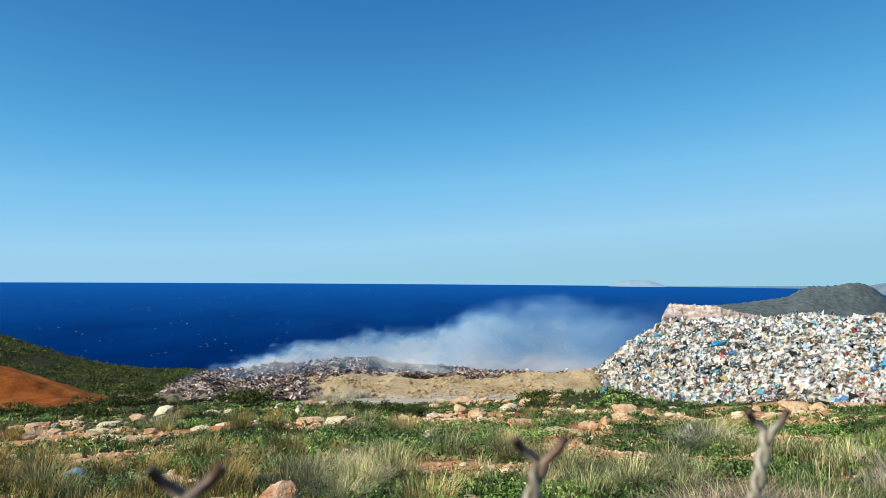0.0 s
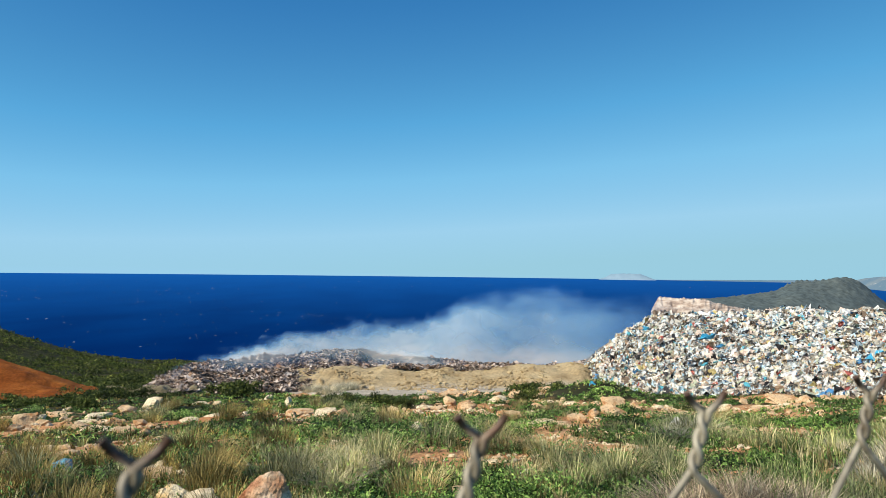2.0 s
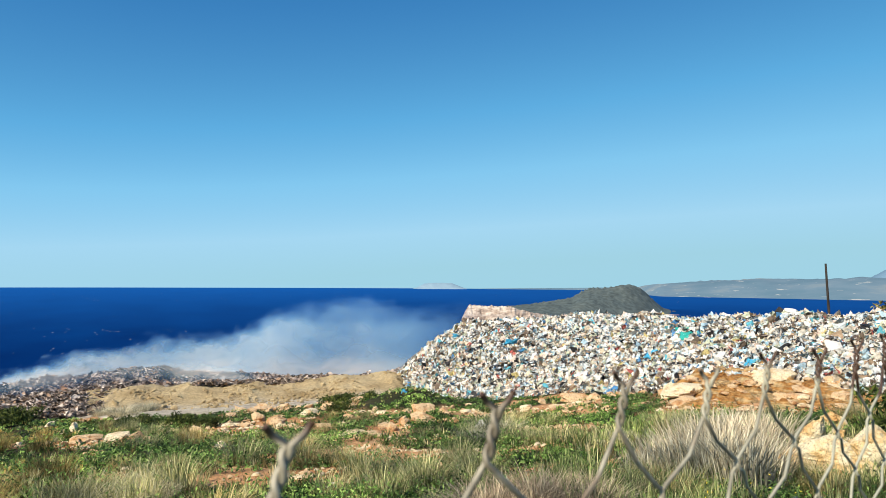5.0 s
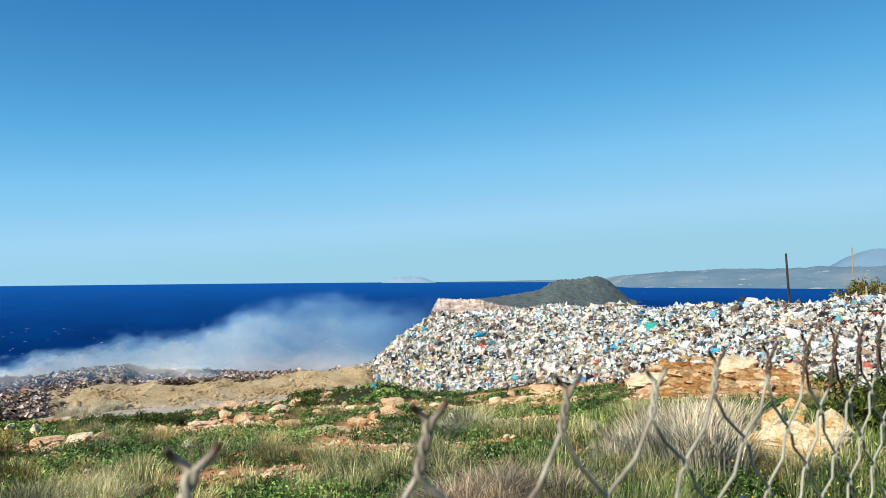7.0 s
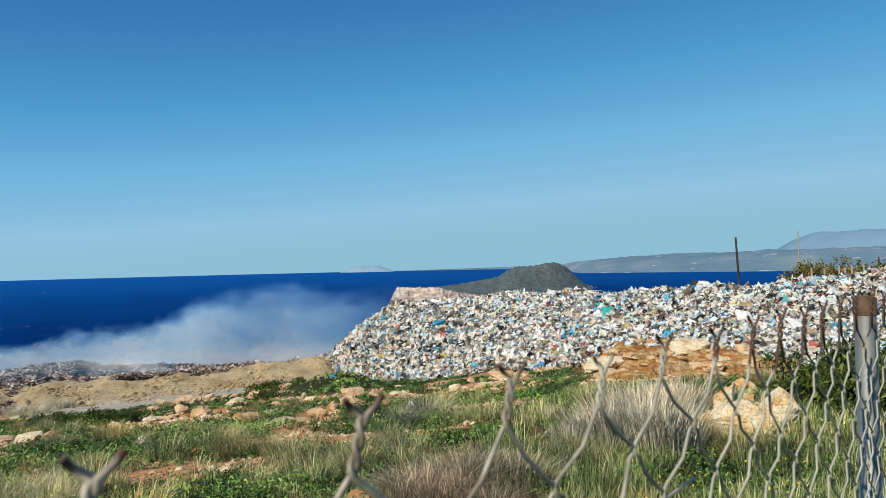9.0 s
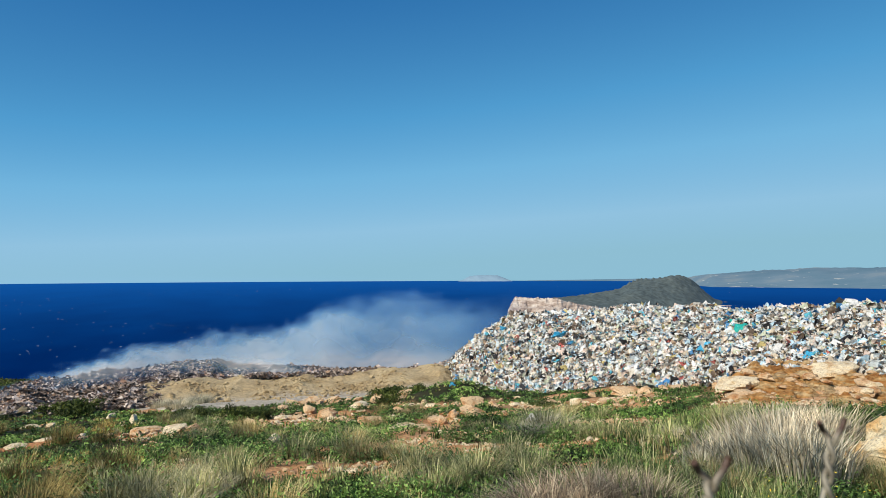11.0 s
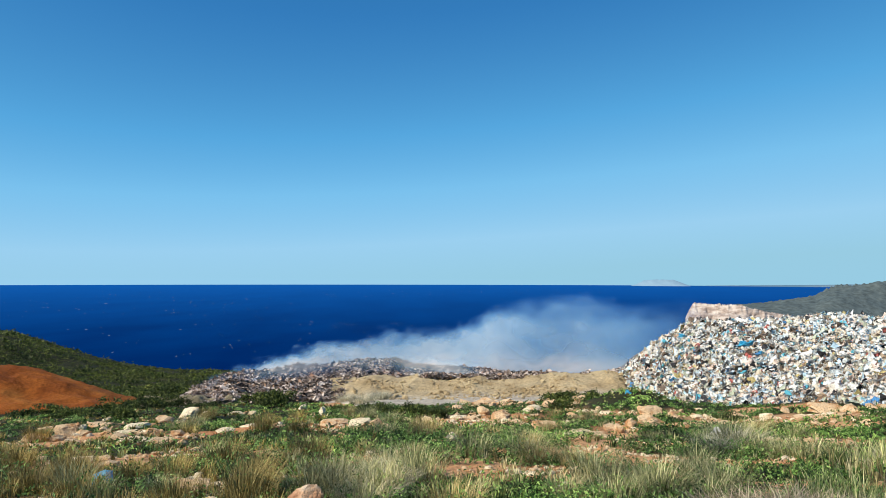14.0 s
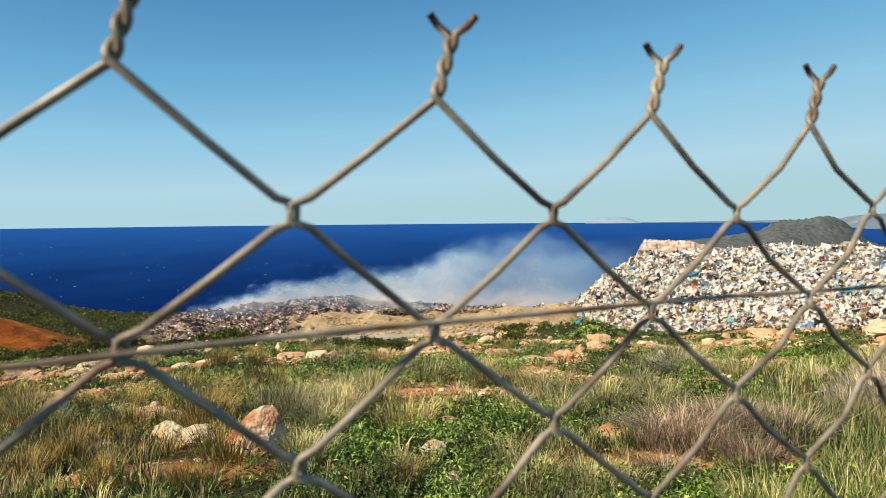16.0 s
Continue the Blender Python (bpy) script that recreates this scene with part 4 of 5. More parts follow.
stones_c = ((-7.17, 11.63, 0.51, 0.13), (-6.88, 12.01, 0.43, 0.25), (-6.31, 14.74, 0.45, 0.18), (-2.19, 12.05, 0.70, 0.10), (0.70, 13.67, 0.48, 0.20), (0.39, 14.59, 0.30, 0.19), (1.22, 10.99, 0.48, 0.19), (2.03, 13.37, 0.28, 0.13), (2.47, 13.43, 0.30, 0.10), (2.58, 11.12, 0.23, 0.20), (2.30, 10.68, 0.19, 0.15), (3.77, 14.51, 0.54, 0.21), (2.99, 11.51, 0.50, 0.18), (3.97, 12.55, 0.71, 0.09), (4.75, 13.03, 0.63, 0.08), (5.62, 14.77, 0.45, 0.15), (7.50, 14.97, 0.77, 0.19), (6.44, 13.76, 0.35, 0.10), (8.61, 14.62, 0.59, 0.14), (0.91, 12.04, 0.29, 0.12))
for i, (x, y, w, h) in enumerate(stones_c):
    stone(i + 3, x, y, w, h, True)
stones_d = ((-7.18, 13.79, 0.56, 0.09), (-4.26, 9.86, 0.40, 0.06), (-1.13, 12.56, 0.26, 0.08), (0.31, 7.17, 0.17, 0.05), (1.58, 10.72, 0.26, 0.07), (-6.84, 13.25, 0.17, 0.13), (-8.50, 14.15, 0.34, 0.09), (-2.09, 6.41, 0.10, 0.05), (-2.28, 6.09, 0.13, 0.06))
for i, (x, y, w, h) in enumerate(stones_d):
    stone(i + 8, x, y, w, h, True)
stones_e = ((-1.79, 4.79, 0.17, 0.16), (-1.55, 4.76, 0.23, 0.14), (-1.90, 5.41, 0.28, 0.07), (-2.04, 6.39, 0.22, 0.06), (-2.20, 4.78, 0.18, 0.08), (0.09, 4.37, 0.19, 0.09), (0.55, 3.89, 0.16, 0.05), (0.19, 3.90, 0.16, 0.07))
for i, (x, y, w, h) in enumerate(stones_e):
    stone(i + 6, x, y, w, h, False)
stones_f = ((-2.24, 5.82, 0.33, 0.09), (1.32, 4.63, 0.23, 0.11), (-2.56, 6.20, 0.20, 0.06), (-1.13, 4.54, 0.15, 0.09), (0.24, 5.12, 0.17, 0.06))
for i, (x, y, w, h) in enumerate(stones_f):
    stone(i + 9, x, y, w, h, True)
stones_g = ((7.49, 7.50, 0.35, 0.20), (6.35, 6.10, 0.22, 0.14), (6.78, 6.72, 0.25, 0.14), (4.03, 6.50, 0.11, 0.10), (17.96, 51.59, 1.32, 0.61))
for i, (x, y, w, h) in enumerate(stones_g):
    stone(i + 12, x, y, w, h, False, "large pale limestone boulder among dry grass")
crag(4, 5.02, 5.18, 0.66, 0.5, 0.46, 12, M_boulder, "large ochre and white limestone boulder among dry grass")
crag(9, 5.60, 5.14, 0.42, 0.4, 0.50, -20, M_boulder, "blocky white limestone boulder beside a larger one")
crag(15, 5.46, 5.66, 0.3, 0.24, 0.52, 30, M_boulder, "pale upright rock behind a large boulder")
crag(21, 5.32, 4.96, 0.34, 0.26, 0.2, 5, M_boulder, "low pale rock at the foot of a boulder")
crag(27, 5.9, 5.5, 0.26, 0.2, 0.3, 5, M_boulder, "pale limestone rock beside boulders")
crag(33, -1.07, 4.55, 0.42, 0.34, 0.36, 8, M_pinkstone, "block of limestone stained red on its broken face")
crag(36, -1.72, 4.8, 0.26, 0.22, 0.19, -15, M_boulder, "cream limestone rock in tall grass")
crag(41, -1.5, 4.74, 0.24, 0.2, 0.13, 20, M_boulder, "low cream limestone rock in tall grass")
stones_h = ((8.50, 12.28, 0.70, 0.30), (9.74, 13.20, 0.64, 0.28), (9.28, 11.44, 0.64, 0.23), (10.93, 12.34, 0.70, 0.28), (10.72, 11.27, 0.58, 0.21), (12.88, 12.47, 0.71, 0.26), (14.57, 13.20, 0.63, 0.29), (11.46, 14.59, 0.57, 0.23), (8.93, 10.37, 0.52, 0.15), (21.45, 18.73, 0.82, 0.41), (8.71, 13.22, 0.45, 0.22))
for i, (x, y, w, h) in enumerate(stones_h):
    stone(i + 15, x, y, w * 0.62, h * 0.7, True, "orange stained rock on the soil bank")

# chips and smaller rocks lying round the larger ones
rng = np.random.default_rng(17)
spots, widths = [], []
for x, y, w, h in stones_a + stones_b + stones_c + stones_d:
    for q in range(rng.integers(3, 7)):
        a, r1 = rng.uniform(0, math.tau), w * rng.uniform(0.45, 1.3)
        spots.append((x + math.cos(a) * r1 * 1.5, y + math.sin(a) * r1))
        widths.append(w * rng.uniform(0.07, 0.24))
spots, widths = np.array(spots), np.array(widths)
V, F = scatter(lumps(6, 900, 0.75, 0.6), rng, np.column_stack([spots, land(spots[:, 0], spots[:, 1]) + widths * 0.3]), widths, 25)
tagged(new("rubble", np_mesh("rubble", V, F, M_redstone)), "small broken stones lying round the larger rocks", "rubble", kind="stuff")
for j in range(80):
    x, y = xy(rng.uniform(31.5, 52), rng.uniform(12.6, 15.2))
    s1 = float(np.exp(rng.normal(math.log(0.24), 0.45)))
    ob = stone(j, x, y, s1, s1 * rng.uniform(0.2, 0.45), red=rng.random() < 0.88, label="orange stained rock on the soil bank")
    ob.location.z += float(bank_form(np.array([math.degrees(math.atan2(x, y))]), np.array([math.hypot(x, y)]), np.array([x]), np.array([y]))[0])
n = 2600
az = rng.uniform(-9, 13, n)
d = 25.4 + rng.normal(0, 0.9, n) + 1.6 * (rng.random(n) < 0.35)
keep = fbm(az * 0.55 + 3, d * 0.7) > rng.uniform(0.38, 0.62, n)
az, d = az[keep], d[keep]
x, y = np.sin(np.radians(az)) * d, np.cos(np.radians(az)) * d
size = np.exp(rng.normal(math.log(0.035), 0.45, len(x))).clip(0.015, 0.11)
V, F = scatter(lumps(6, 940, 0.75, 0.7), rng, np.stack([x, y, land(x, y) + sand_form(az, d, x, y) + size * 0.3], -1), size, 30)
tagged(new("sand_clods", np_mesh("sand_clods", V, F, M_sand)), "crumbled clods of tan sand along the low bank", "clods", kind="stuff")
n = 900
az, d = rng.uniform(-1.5, 9.5, n), rng.normal(20.2, 0.75, n)
keep = fbm(az * 0.8 + 30, d * 0.9) > rng.uniform(0.4, 0.6, n)
az, d = az[keep], d[keep]
x, y = np.sin(np.radians(az)) * d, np.cos(np.radians(az)) * d
size = np.exp(rng.normal(math.log(0.06), 0.5, len(x))).clip(0.02, 0.17)
V, F = scatter(lumps(6, 960, 0.75, 0.6), rng, np.stack([x, y, land(x, y) + size * 0.25], -1), size, 25)
tagged(new("edge_rubble", np_mesh("edge_rubble", V, F, M_redstone)), "pinkish broken rubble along the edge of the sand", "rubble", kind="stuff")
# litter blown onto the slope
def litter(x, y, size, material, label, seed):
    Vk, Fk = rags(1, seed, 0.9, 1.2, 5)[0]
    ob = new("plastic_scrap", np_mesh("plastic_scrap", Vk, Fk, material, True))
    ob.matrix_world = pose(x, y, float(land(x, y)) + size * 0.45, 20, 15, seed * 40) @ Matrix.Scale(size, 4)
    tagged(ob, label, "litter", "litter on the slope")


litter(-3.15, 6.08, 0.09, M_blue, "crumpled blue plastic scrap in dry grass", 3)
litter(1.55, 4.59, 0.03, M_whitebag, "white paper scrap on the grass", 34)
litter(4.01, 17.48, 0.07, M_blue, "pale blue plastic scrap near the heap", 9)
litter(4.47, 24.23, 0.14, M_whitebag, "white plastic scrap caught by a shrub", 37)
litter(5.08, 24.55, 0.13, M_whitebag, "white plastic scrap caught by a shrub", 20)
litter(3.47, 21.88, 0.10, M_whitebag, "white plastic scrap caught by a shrub", 3)
litter(3.52, 9.71, 0.14, M_whitebag, "pale plastic sheet tangled in grass", 35)
litter(0.75, 5.56, 0.04, M_whitebag, "white plastic scrap in the grass", 15)
# pebbles on the bare strips
n = 42000
az, d = rng.uniform(-40, 44, n), 4.6 * (17 / 4.6) ** rng.random(n)
x, y = np.sin(np.radians(az)) * d, np.cos(np.radians(az)) * d
keep = dirt(x, y) * step(0.35, 0.6, fbm(x * 1.3 + 70, y * 2.2)) > rng.uniform(0.2, 1.0, n)
x, y, d = x[keep], y[keep], d[keep]
size = np.exp(rng.normal(math.log(0.014), 0.5, len(x))).clip(0.006, 0.05) * np.interp(d, (5, 16), (0.8, 1.8))
pale = rng.random(len(x)) < 0.4
for name, pick, material, label in (("pale_pebbles", pale, M_stone, "pale pebbles strewn over bare earth"), ("red_pebbles", ~pale, M_redstone, "reddish pebbles strewn over bare earth")):
    V, F = scatter(lumps(5, 980, 0.7, 0.6), rng, np.stack([x[pick], y[pick], land(x[pick], y[pick]) + size[pick] * 0.3], -1), size[pick], 25)
    tagged(new(name, np_mesh(name, V, F, material)), label, "pebbles", kind="stuff")
# flat ledges breaking out of the slope
made, i = 0, 0
while made < 17 and i < 900:
    i += 1
    az, d = rng.uniform(-33, 12), rng.uniform(8.2, 15.5)
    x, y = xy(az, d)
    if float(dirt(x, y)) < 0.55:
        continue
    made += 1
    w = rng.uniform(0.22, 0.55)
    stone(i, x, y, w, rng.uniform(0.05, 0.08), red=rng.random() < 0.45, label="flat limestone ledge breaking out of the slope")
# small scattered field stones
rng = np.random.default_rng(21)
for i in range(240):
    az, d = rng.uniform(-36, 56), 5.5 + 16 * rng.random() ** 0.8
    if d > 11.5 and az > 28 or d > 18 and az > 10:
        continue
    x, y = xy(az, d)
    if fbm(x * 0.45 + 11, y * 0.9) < 0.5:
        continue
    w = float(np.exp(rng.normal(math.log(0.12), 0.4)))
    stone(i, x, y, w, w * rng.uniform(0.35, 0.7), red=rng.random() < 0.35, label="small field stone half buried in grass")


# ---- vegetation ----
def blades(P, h, w, lean, heading, rng, bend=0.6):
    """Bent grass blades: three triangles each."""
    n = len(P)
    dx, dy = np.cos(heading), np.sin(heading)
    side = np.stack([-dy, dx, np.zeros(n)], -1) * (w / 2)[:, None]
    out = np.stack([dx, dy, np.zeros(n)], -1)
    up = np.array([0, 0, 1.0])
    mid = P + up * (h * 0.55)[:, None] + out * (lean * h * 0.3)[:, None]
    tip = P + up * (h * (1 - 0.25 * lean))[:, None] + out * (lean * h * (0.3 + bend))[:, None]
    V = np.stack([P - side, P + side, mid - side * 0.75, mid + side * 0.75, tip], 1)
    F = np.array([[0, 1, 3], [0, 3, 2], [2, 3, 4]])[None] + (np.arange(n) * 5)[:, None, None]
    return V.reshape(-1, 3), F.reshape(-1, 3)


def leaves(P, size, rng, tilt=55):
    """Small pointed leaves: two triangles each, folded along the middle."""
    n = len(P)
    base = np.array([[0, -0.5, 0], [0.22, 0, 0.08], [0, 0.65, -0.06], [-0.22, 0, 0.08]])
    W = np.einsum("nij,vj->nvi", spin(rng, n, tilt), base) * size[:, None, None] + P[:, None, :]
    F = np.array([[0, 1, 2], [0, 2, 3]])[None] + (np.arange(n) * 4)[:, None, None]
    return W.reshape(-1, 3), F.reshape(-1, 3)


def field(n, rng, d0=3.2, d1=24, power=0.62):
    az = rng.uniform(-42, 62, n)
    d = d0 + (d1 - d0) * rng.random(n) ** (1 / power) if power > 1 else d0 * (d1 / d0) ** rng.random(n)
    # some grow round about and behind as well
    k = n // 9
    az[:k] = rng.uniform(-180, 180, k)
    d[:k] = 0.5 + 9 * np.sqrt(rng.random(k))
    return np.sin(np.radians(az)) * d, np.cos(np.radians(az)) * d, az, d


def bare(x, y, az, d):
    """Where sand, soil and refuse leave no room for grass."""
    b = (d > 21.0 + (fbm(x * 0.7, y * 0.7) - 0.5) * 2.5) & (az > -6) & (az < 9)
    b |= (d > 23.0) & (az > -11) & (az < 12)
    b |= d > np.interp(az, H_AZ, H_FRONT, left=60) - 0.6
    b |= (az > 33.5 + (fbm(x, y) - 0.5) * 3) & (d > 12.4 + (fbm(x, y) - 0.5) * 1.2)
    b |= (az < -23) & (d > 28)
    b |= (az > -23) & (az < -9) & (d > 24)
    return b


def greenness(x, y, az):
    return fbm(x * 0.42 + 5, y * 0.8 + 2) + np.interp(az, (-40, -15, 0, 20, 40, 60), (-0.1, -0.03, 0.05, 0.06, 0.04, 0.08))


def lush(az, d):
    """Where the grass stands tall: the near ends of the slope."""
    return np.maximum(0.3 * step(-17, -22, az) * (1 - step(6.5, 8.5, d)), step(22, 27, az) * (1 - step(9, 12, d)))


def plants(n, rng, want, per):
    """Spots for plants, where want(x, y, az, d) says how likely they are; repeated per leaf."""
    x, y, az, d = field(n, rng)
    ok = ~bare(x, y, az, d) & (want(x, y, az, d) > rng.random(n))
    x, y, d = x[ok], y[ok], d[ok]
    return np.repeat(x, per), np.repeat(y, per), np.repeat(d, per), len(x)


def tint(me, rng, m, per, corners):
    """One random shade for each plant."""
    me.attributes.new("tuft", "FLOAT", "POINT").data.foreach_set("value", np.repeat(rng.random(m), per * corners).astype(np.float32))
    return me


rng = np.random.default_rng(31)
# broad-leaved green weeds: low domes of small leaves
PER = 26
x, y, d, m = plants(25500, rng, lambda x, y, az, d: (0.3 + 0.7 * step(0.42, 0.56, greenness(x, y, az))) * np.interp(az, (-36, -14, -5), (0.5, 0.75, 1)) * (1 - dirt(x, y)) * (1 - 0.5 * lush(az, d) * (az < 0)) * np.interp(d, (4, 8), (0.85, 0.95)), PER)
size = np.repeat(rng.uniform(0.09, 0.24, m), PER) * np.interp(d, (3, 8, 24), (0.75, 1.0, 1.15))
a, q = rng.uniform(0, math.tau, len(x)), np.sqrt(rng.random(len(x)))
x, y = x + np.cos(a) * q * size, y + np.sin(a) * q * size
P = np.stack([x, y, land(x, y) + (1 - q**2) * size * rng.uniform(0.25, 0.95, len(x)) * np.interp(d, (9, 16), (1, 0.55))], -1)
V, F = leaves(P, np.interp(d, (3, 8, 24), (0.024, 0.036, 0.075)) * rng.uniform(0.6, 1.4, len(x)), rng, 60)
tagged(new("weeds", tint(np_mesh("weeds", V, F, M_weed), rng, m, PER, 4)), "low dense patches of bright green leafy weeds", "weeds", kind="stuff")


def grass(name, n, rng, want, per, tall, material, label, wide=1.0):
    """Tufts of blades over the slope, as one mass."""
    x, y, d, m = plants(n, rng, want, per)
    az = np.degrees(np.arctan2(x, y))
    hs = np.repeat(rng.uniform(*tall, m), per) * (0.5 + 0.5 * lush(az, d)) * rng.uniform(0.45, 1.0, len(x)) * np.interp(d, (4, 10, 20), (0.9, 0.85, 0.7))
    a, q = rng.uniform(0, math.tau, len(x)), np.sqrt(rng.random(len(x)))
    x, y = x + np.cos(a) * q * hs * 0.28, y + np.sin(a) * q * hs * 0.28
    ww = np.interp(d, (3, 8, 24), (0.005, 0.0105, 0.03)) * wide
    V, F = blades(np.stack([x, y, land(x, y) - 0.02], -1), hs, ww, rng.uniform(0.0, 0.3, len(x)) + 0.42 * q, a + rng.normal(0, 0.6, len(x)), rng)
    tagged(new(name, tint(np_mesh(name, V, F, material), rng, m, per, 5)), label, "grass", kind="stuff")


grass("green_grass", 20000, rng, lambda x, y, az, d: np.interp(az, (-30, -10), (0.35, 1)) * (1 - dirt(x, y)) * step(0.47, 0.56, fbm(x * 1.1 + 31, y * 1.3 - 12) + 0.09 * lush(az, d) + np.interp(az, (-30, 0, 20), (-0.03, -0.02, 0.02))) * 0.9 + 0.015, 18, (0.12, 0.42), M_blade, "olive green grass growing in tufts")
def dry_place(x, y, az, d):
    return (1 - 0.85 * dirt(x, y)) * step(0.5, 0.58, fbm(x * 1.0 - 8, y * 1.2 + 40) + 0.05 * lush(az, d) * (az < 0) + np.interp(az, (-40, -15, 10, 25), (0.1, 0.01, -0.02, -0.04))) * 0.85 + 0.015


grass("dry_grass", 17000, rng, lambda x, y, az, d: dry_place(x, y, az, d) * np.interp(az, (10, 20), (1, 0.3)) * (0.15 + 0.85 * np.maximum(step(-16, -8, az), 1 - step(4.6, 5.6, d))), 16, (0.12, 0.44), M_dry, "straw coloured dry grass between the stones")
grass("brown_grass", 24000, rng, lambda x, y, az, d: dry_place(x, y, az, d) * (1 - step(-16, -8, az)) * step(4.4, 5.4, d), 16, (0.12, 0.4), M_brown, "dull brown withered grass between the stones")


def tussock_mesh(name, seed, n, tall, spread, material, thick=0.006, loose=0.55):
    r = np.random.default_rng(seed)
    a, q = r.uniform(0, math.tau, n), np.sqrt(r.random(n))
    P = np.stack([np.cos(a) * q * spread * 0.45, np.sin(a) * q * spread * 0.45, np.full(n, -0.03)], -1)
    V, F = blades(P, tall * r.uniform(0.45, 1.0, n), thick * r.uniform(0.7, 1.3, n), r.uniform(0.05, 0.4, n) + loose * q, a + r.normal(0, 0.5, n), r, spread / tall * 0.45)
    return np_mesh(name, V, F, material)


straw = [tussock_mesh("grass_tussock", 40 + i, 420, 0.5, 0.55, M_straw) for i in range(3)]
bleached = [tussock_mesh("grass_tussock", 45 + i, 520, 0.44, 0.6, M_bleach, 0.009, 0.4) for i in range(3)]
thistle = [tussock_mesh("thistle", 55 + i, 650, 0.4, 0.6, M_thistle, 0.006, 0.8) for i in range(2)]
withered = [tussock_mesh("grass_tussock", 47 + i, 420, 0.5, 0.55, M_withered) for i in range(3)]
greyish = [tussock_mesh("grass_tussock", 50 + i, 420, 0.45, 0.6, M_greygrass) for i in range(3)]
brush = [tussock_mesh("brushwood", 70 + i, 800, 0.5, 0.7, M_brush, 0.006, 0.8) for i in range(2)]


def tussock(kind, i, az, d, size, name, label, category):
    x, y = xy(az, d)
    ob = new(name, kind[i % len(kind)])
    ob.matrix_world = pose(x, y, float(land(x, y)), 0, 0, (i * 83) % 360) @ Matrix.Diagonal((size, size, size * (0.85 + 0.3 * ((i * 37) % 10) / 10), 1))
    tagged(ob, label, category, category + "s on the hillside")


straw_spots = ((-16.1, 7.33, 0.64), (-3.7, 9.57, 0.61), (-1.0, 9.59, 0.51), (5.0, 8.44, 0.54), (-14.0, 7.43, 0.38), (2.2, 10.45, 0.45))
for i, (az, d, size) in enumerate(straw_spots):
    tussock(straw, i, az, d, size, "grass_tussock", "straw coloured tuft of dry grass", "tussock")
grey_spots = ((-8.7, 6.03, 0.76), (-6.4, 6.42, 0.68), (11.7, 5.51, 0.75), (-10.0, 5.61, 0.53), (14.3, 5.78, 0.48), (20.4, 10.02, 1.10), (18.5, 9.47, 0.77), (22.1, 9.36, 0.65), (7.7, 5.42, 0.46), (0.9, 5.53, 0.41), (16.4, 5.77, 0.41), (-6.5, 10.52, 0.67), (4.5, 9.92, 0.53), (-19.9, 8.68, 0.52), (-23.7, 6.17, 0.42), (-27.5, 6.19, 0.47))
for i, (az, d, size) in enumerate(grey_spots):
    tussock(greyish, i, az, d, size, "grass_tussock", "grey green tuft of coarse grass", "tussock")
bleached_spots = ((36.3, 6.83, 1.34), (39.3, 6.57, 1.27), (41.1, 7.21, 0.87), (33.6, 7.26, 0.99), (37.5, 7.98, 1.23), (40.5, 8.12, 1.24), (32.3, 6.82, 0.79), (38.0, 7.20, 1.26), (35.4, 7.78, 1.05), (39.2, 9.03, 1.02))
for i, (az, d, size) in enumerate(bleached_spots):
    tussock(bleached, i, az, d, size, "grass_tussock", "large bleached clump of dry grass", "tussock")
tall_spots = ((9.7, 4.06, 0.53), (13.8, 3.91, 0.51), (7.3, 4.40, 0.48), (25.0, 4.09, 0.42), (17.0, 4.04, 0.39), (11.1, 4.60, 0.40), (-8.6, 5.28, 0.63), (-6.7, 5.64, 0.55), (-2.1, 4.07, 0.40), (-10.5, 4.08, 0.35))
for i, (az, d, size) in enumerate(tall_spots):
    tussock(greyish, i, az, d, size, "grass_tussock", "grey green tuft of coarse grass", "tussock")
brown_spots = ((-28.9, 6.46, 0.73), (-26.8, 5.35, 0.62), (-29.7, 4.97, 0.56), (-22.6, 7.14, 0.64), (-16.5, 6.72, 0.56), (-24.7, 4.53, 0.45), (-18.7, 4.29, 0.40), (-1.2, 3.89, 0.39))
for i, (az, d, size) in enumerate(brown_spots):
    tussock(withered, i, az, d, size, "grass_tussock", "dull brown tuft of withered grass", "tussock")
twig_spots = ((22.5, 4.81, 0.6), (26.2, 4.62, 0.5), (20.0, 4.35, 0.41))
for i, (az, d, size) in enumerate(twig_spots):
    tussock(brush, i, az, d, size, "brushwood", "low grey brown clump of dead brushwood", "brushwood")
brush_spots = ((21.1, 4.91, 0.85), (24.2, 5.08, 0.72), (28.4, 5.08, 0.7), (18.9, 4.85, 0.6), (26.3, 5.45, 0.55))
for i, (az, d, size) in enumerate(brush_spots):
    tussock(brush, i, az, d, size, "brushwood", "low grey brown clump of dead brushwood", "brushwood")
thistle_spots = ((-7.6, 5.42, 0.67), (-9.3, 5.78, 0.53), (-5.5, 5.67, 0.47), (-6.6, 6.19, 0.51), (30.6, 8.70, 0.53), (29.6, 8.46, 0.43))
for i, (az, d, size) in enumerate(thistle_spots):
    tussock(thistle, i, az, d, size, "thistle", "pale grey dry thistle bush in green grass", "thistle")
# thistle meshes added to stand in for pale grey ash below the burnt heap
ash_stand_in_spots = ((-8.3, 21.87, 1.39), (-6.7, 23.73, 1.26), (-9.7, 23.93, 1.01))
for i, (az, d, size) in enumerate(ash_stand_in_spots):
    tussock(thistle, i, az, d, size, "thistle", "pale grey dry thistle bush in green grass", "thistle")
mid_thistle_spots = ((20.8, 9.87, 1.05), (19.0, 9.12, 0.68))
for i, (az, d, size) in enumerate(mid_thistle_spots):
    tussock(thistle, i, az, d, size, "thistle", "pale grey dry thistle bush in green grass", "thistle")
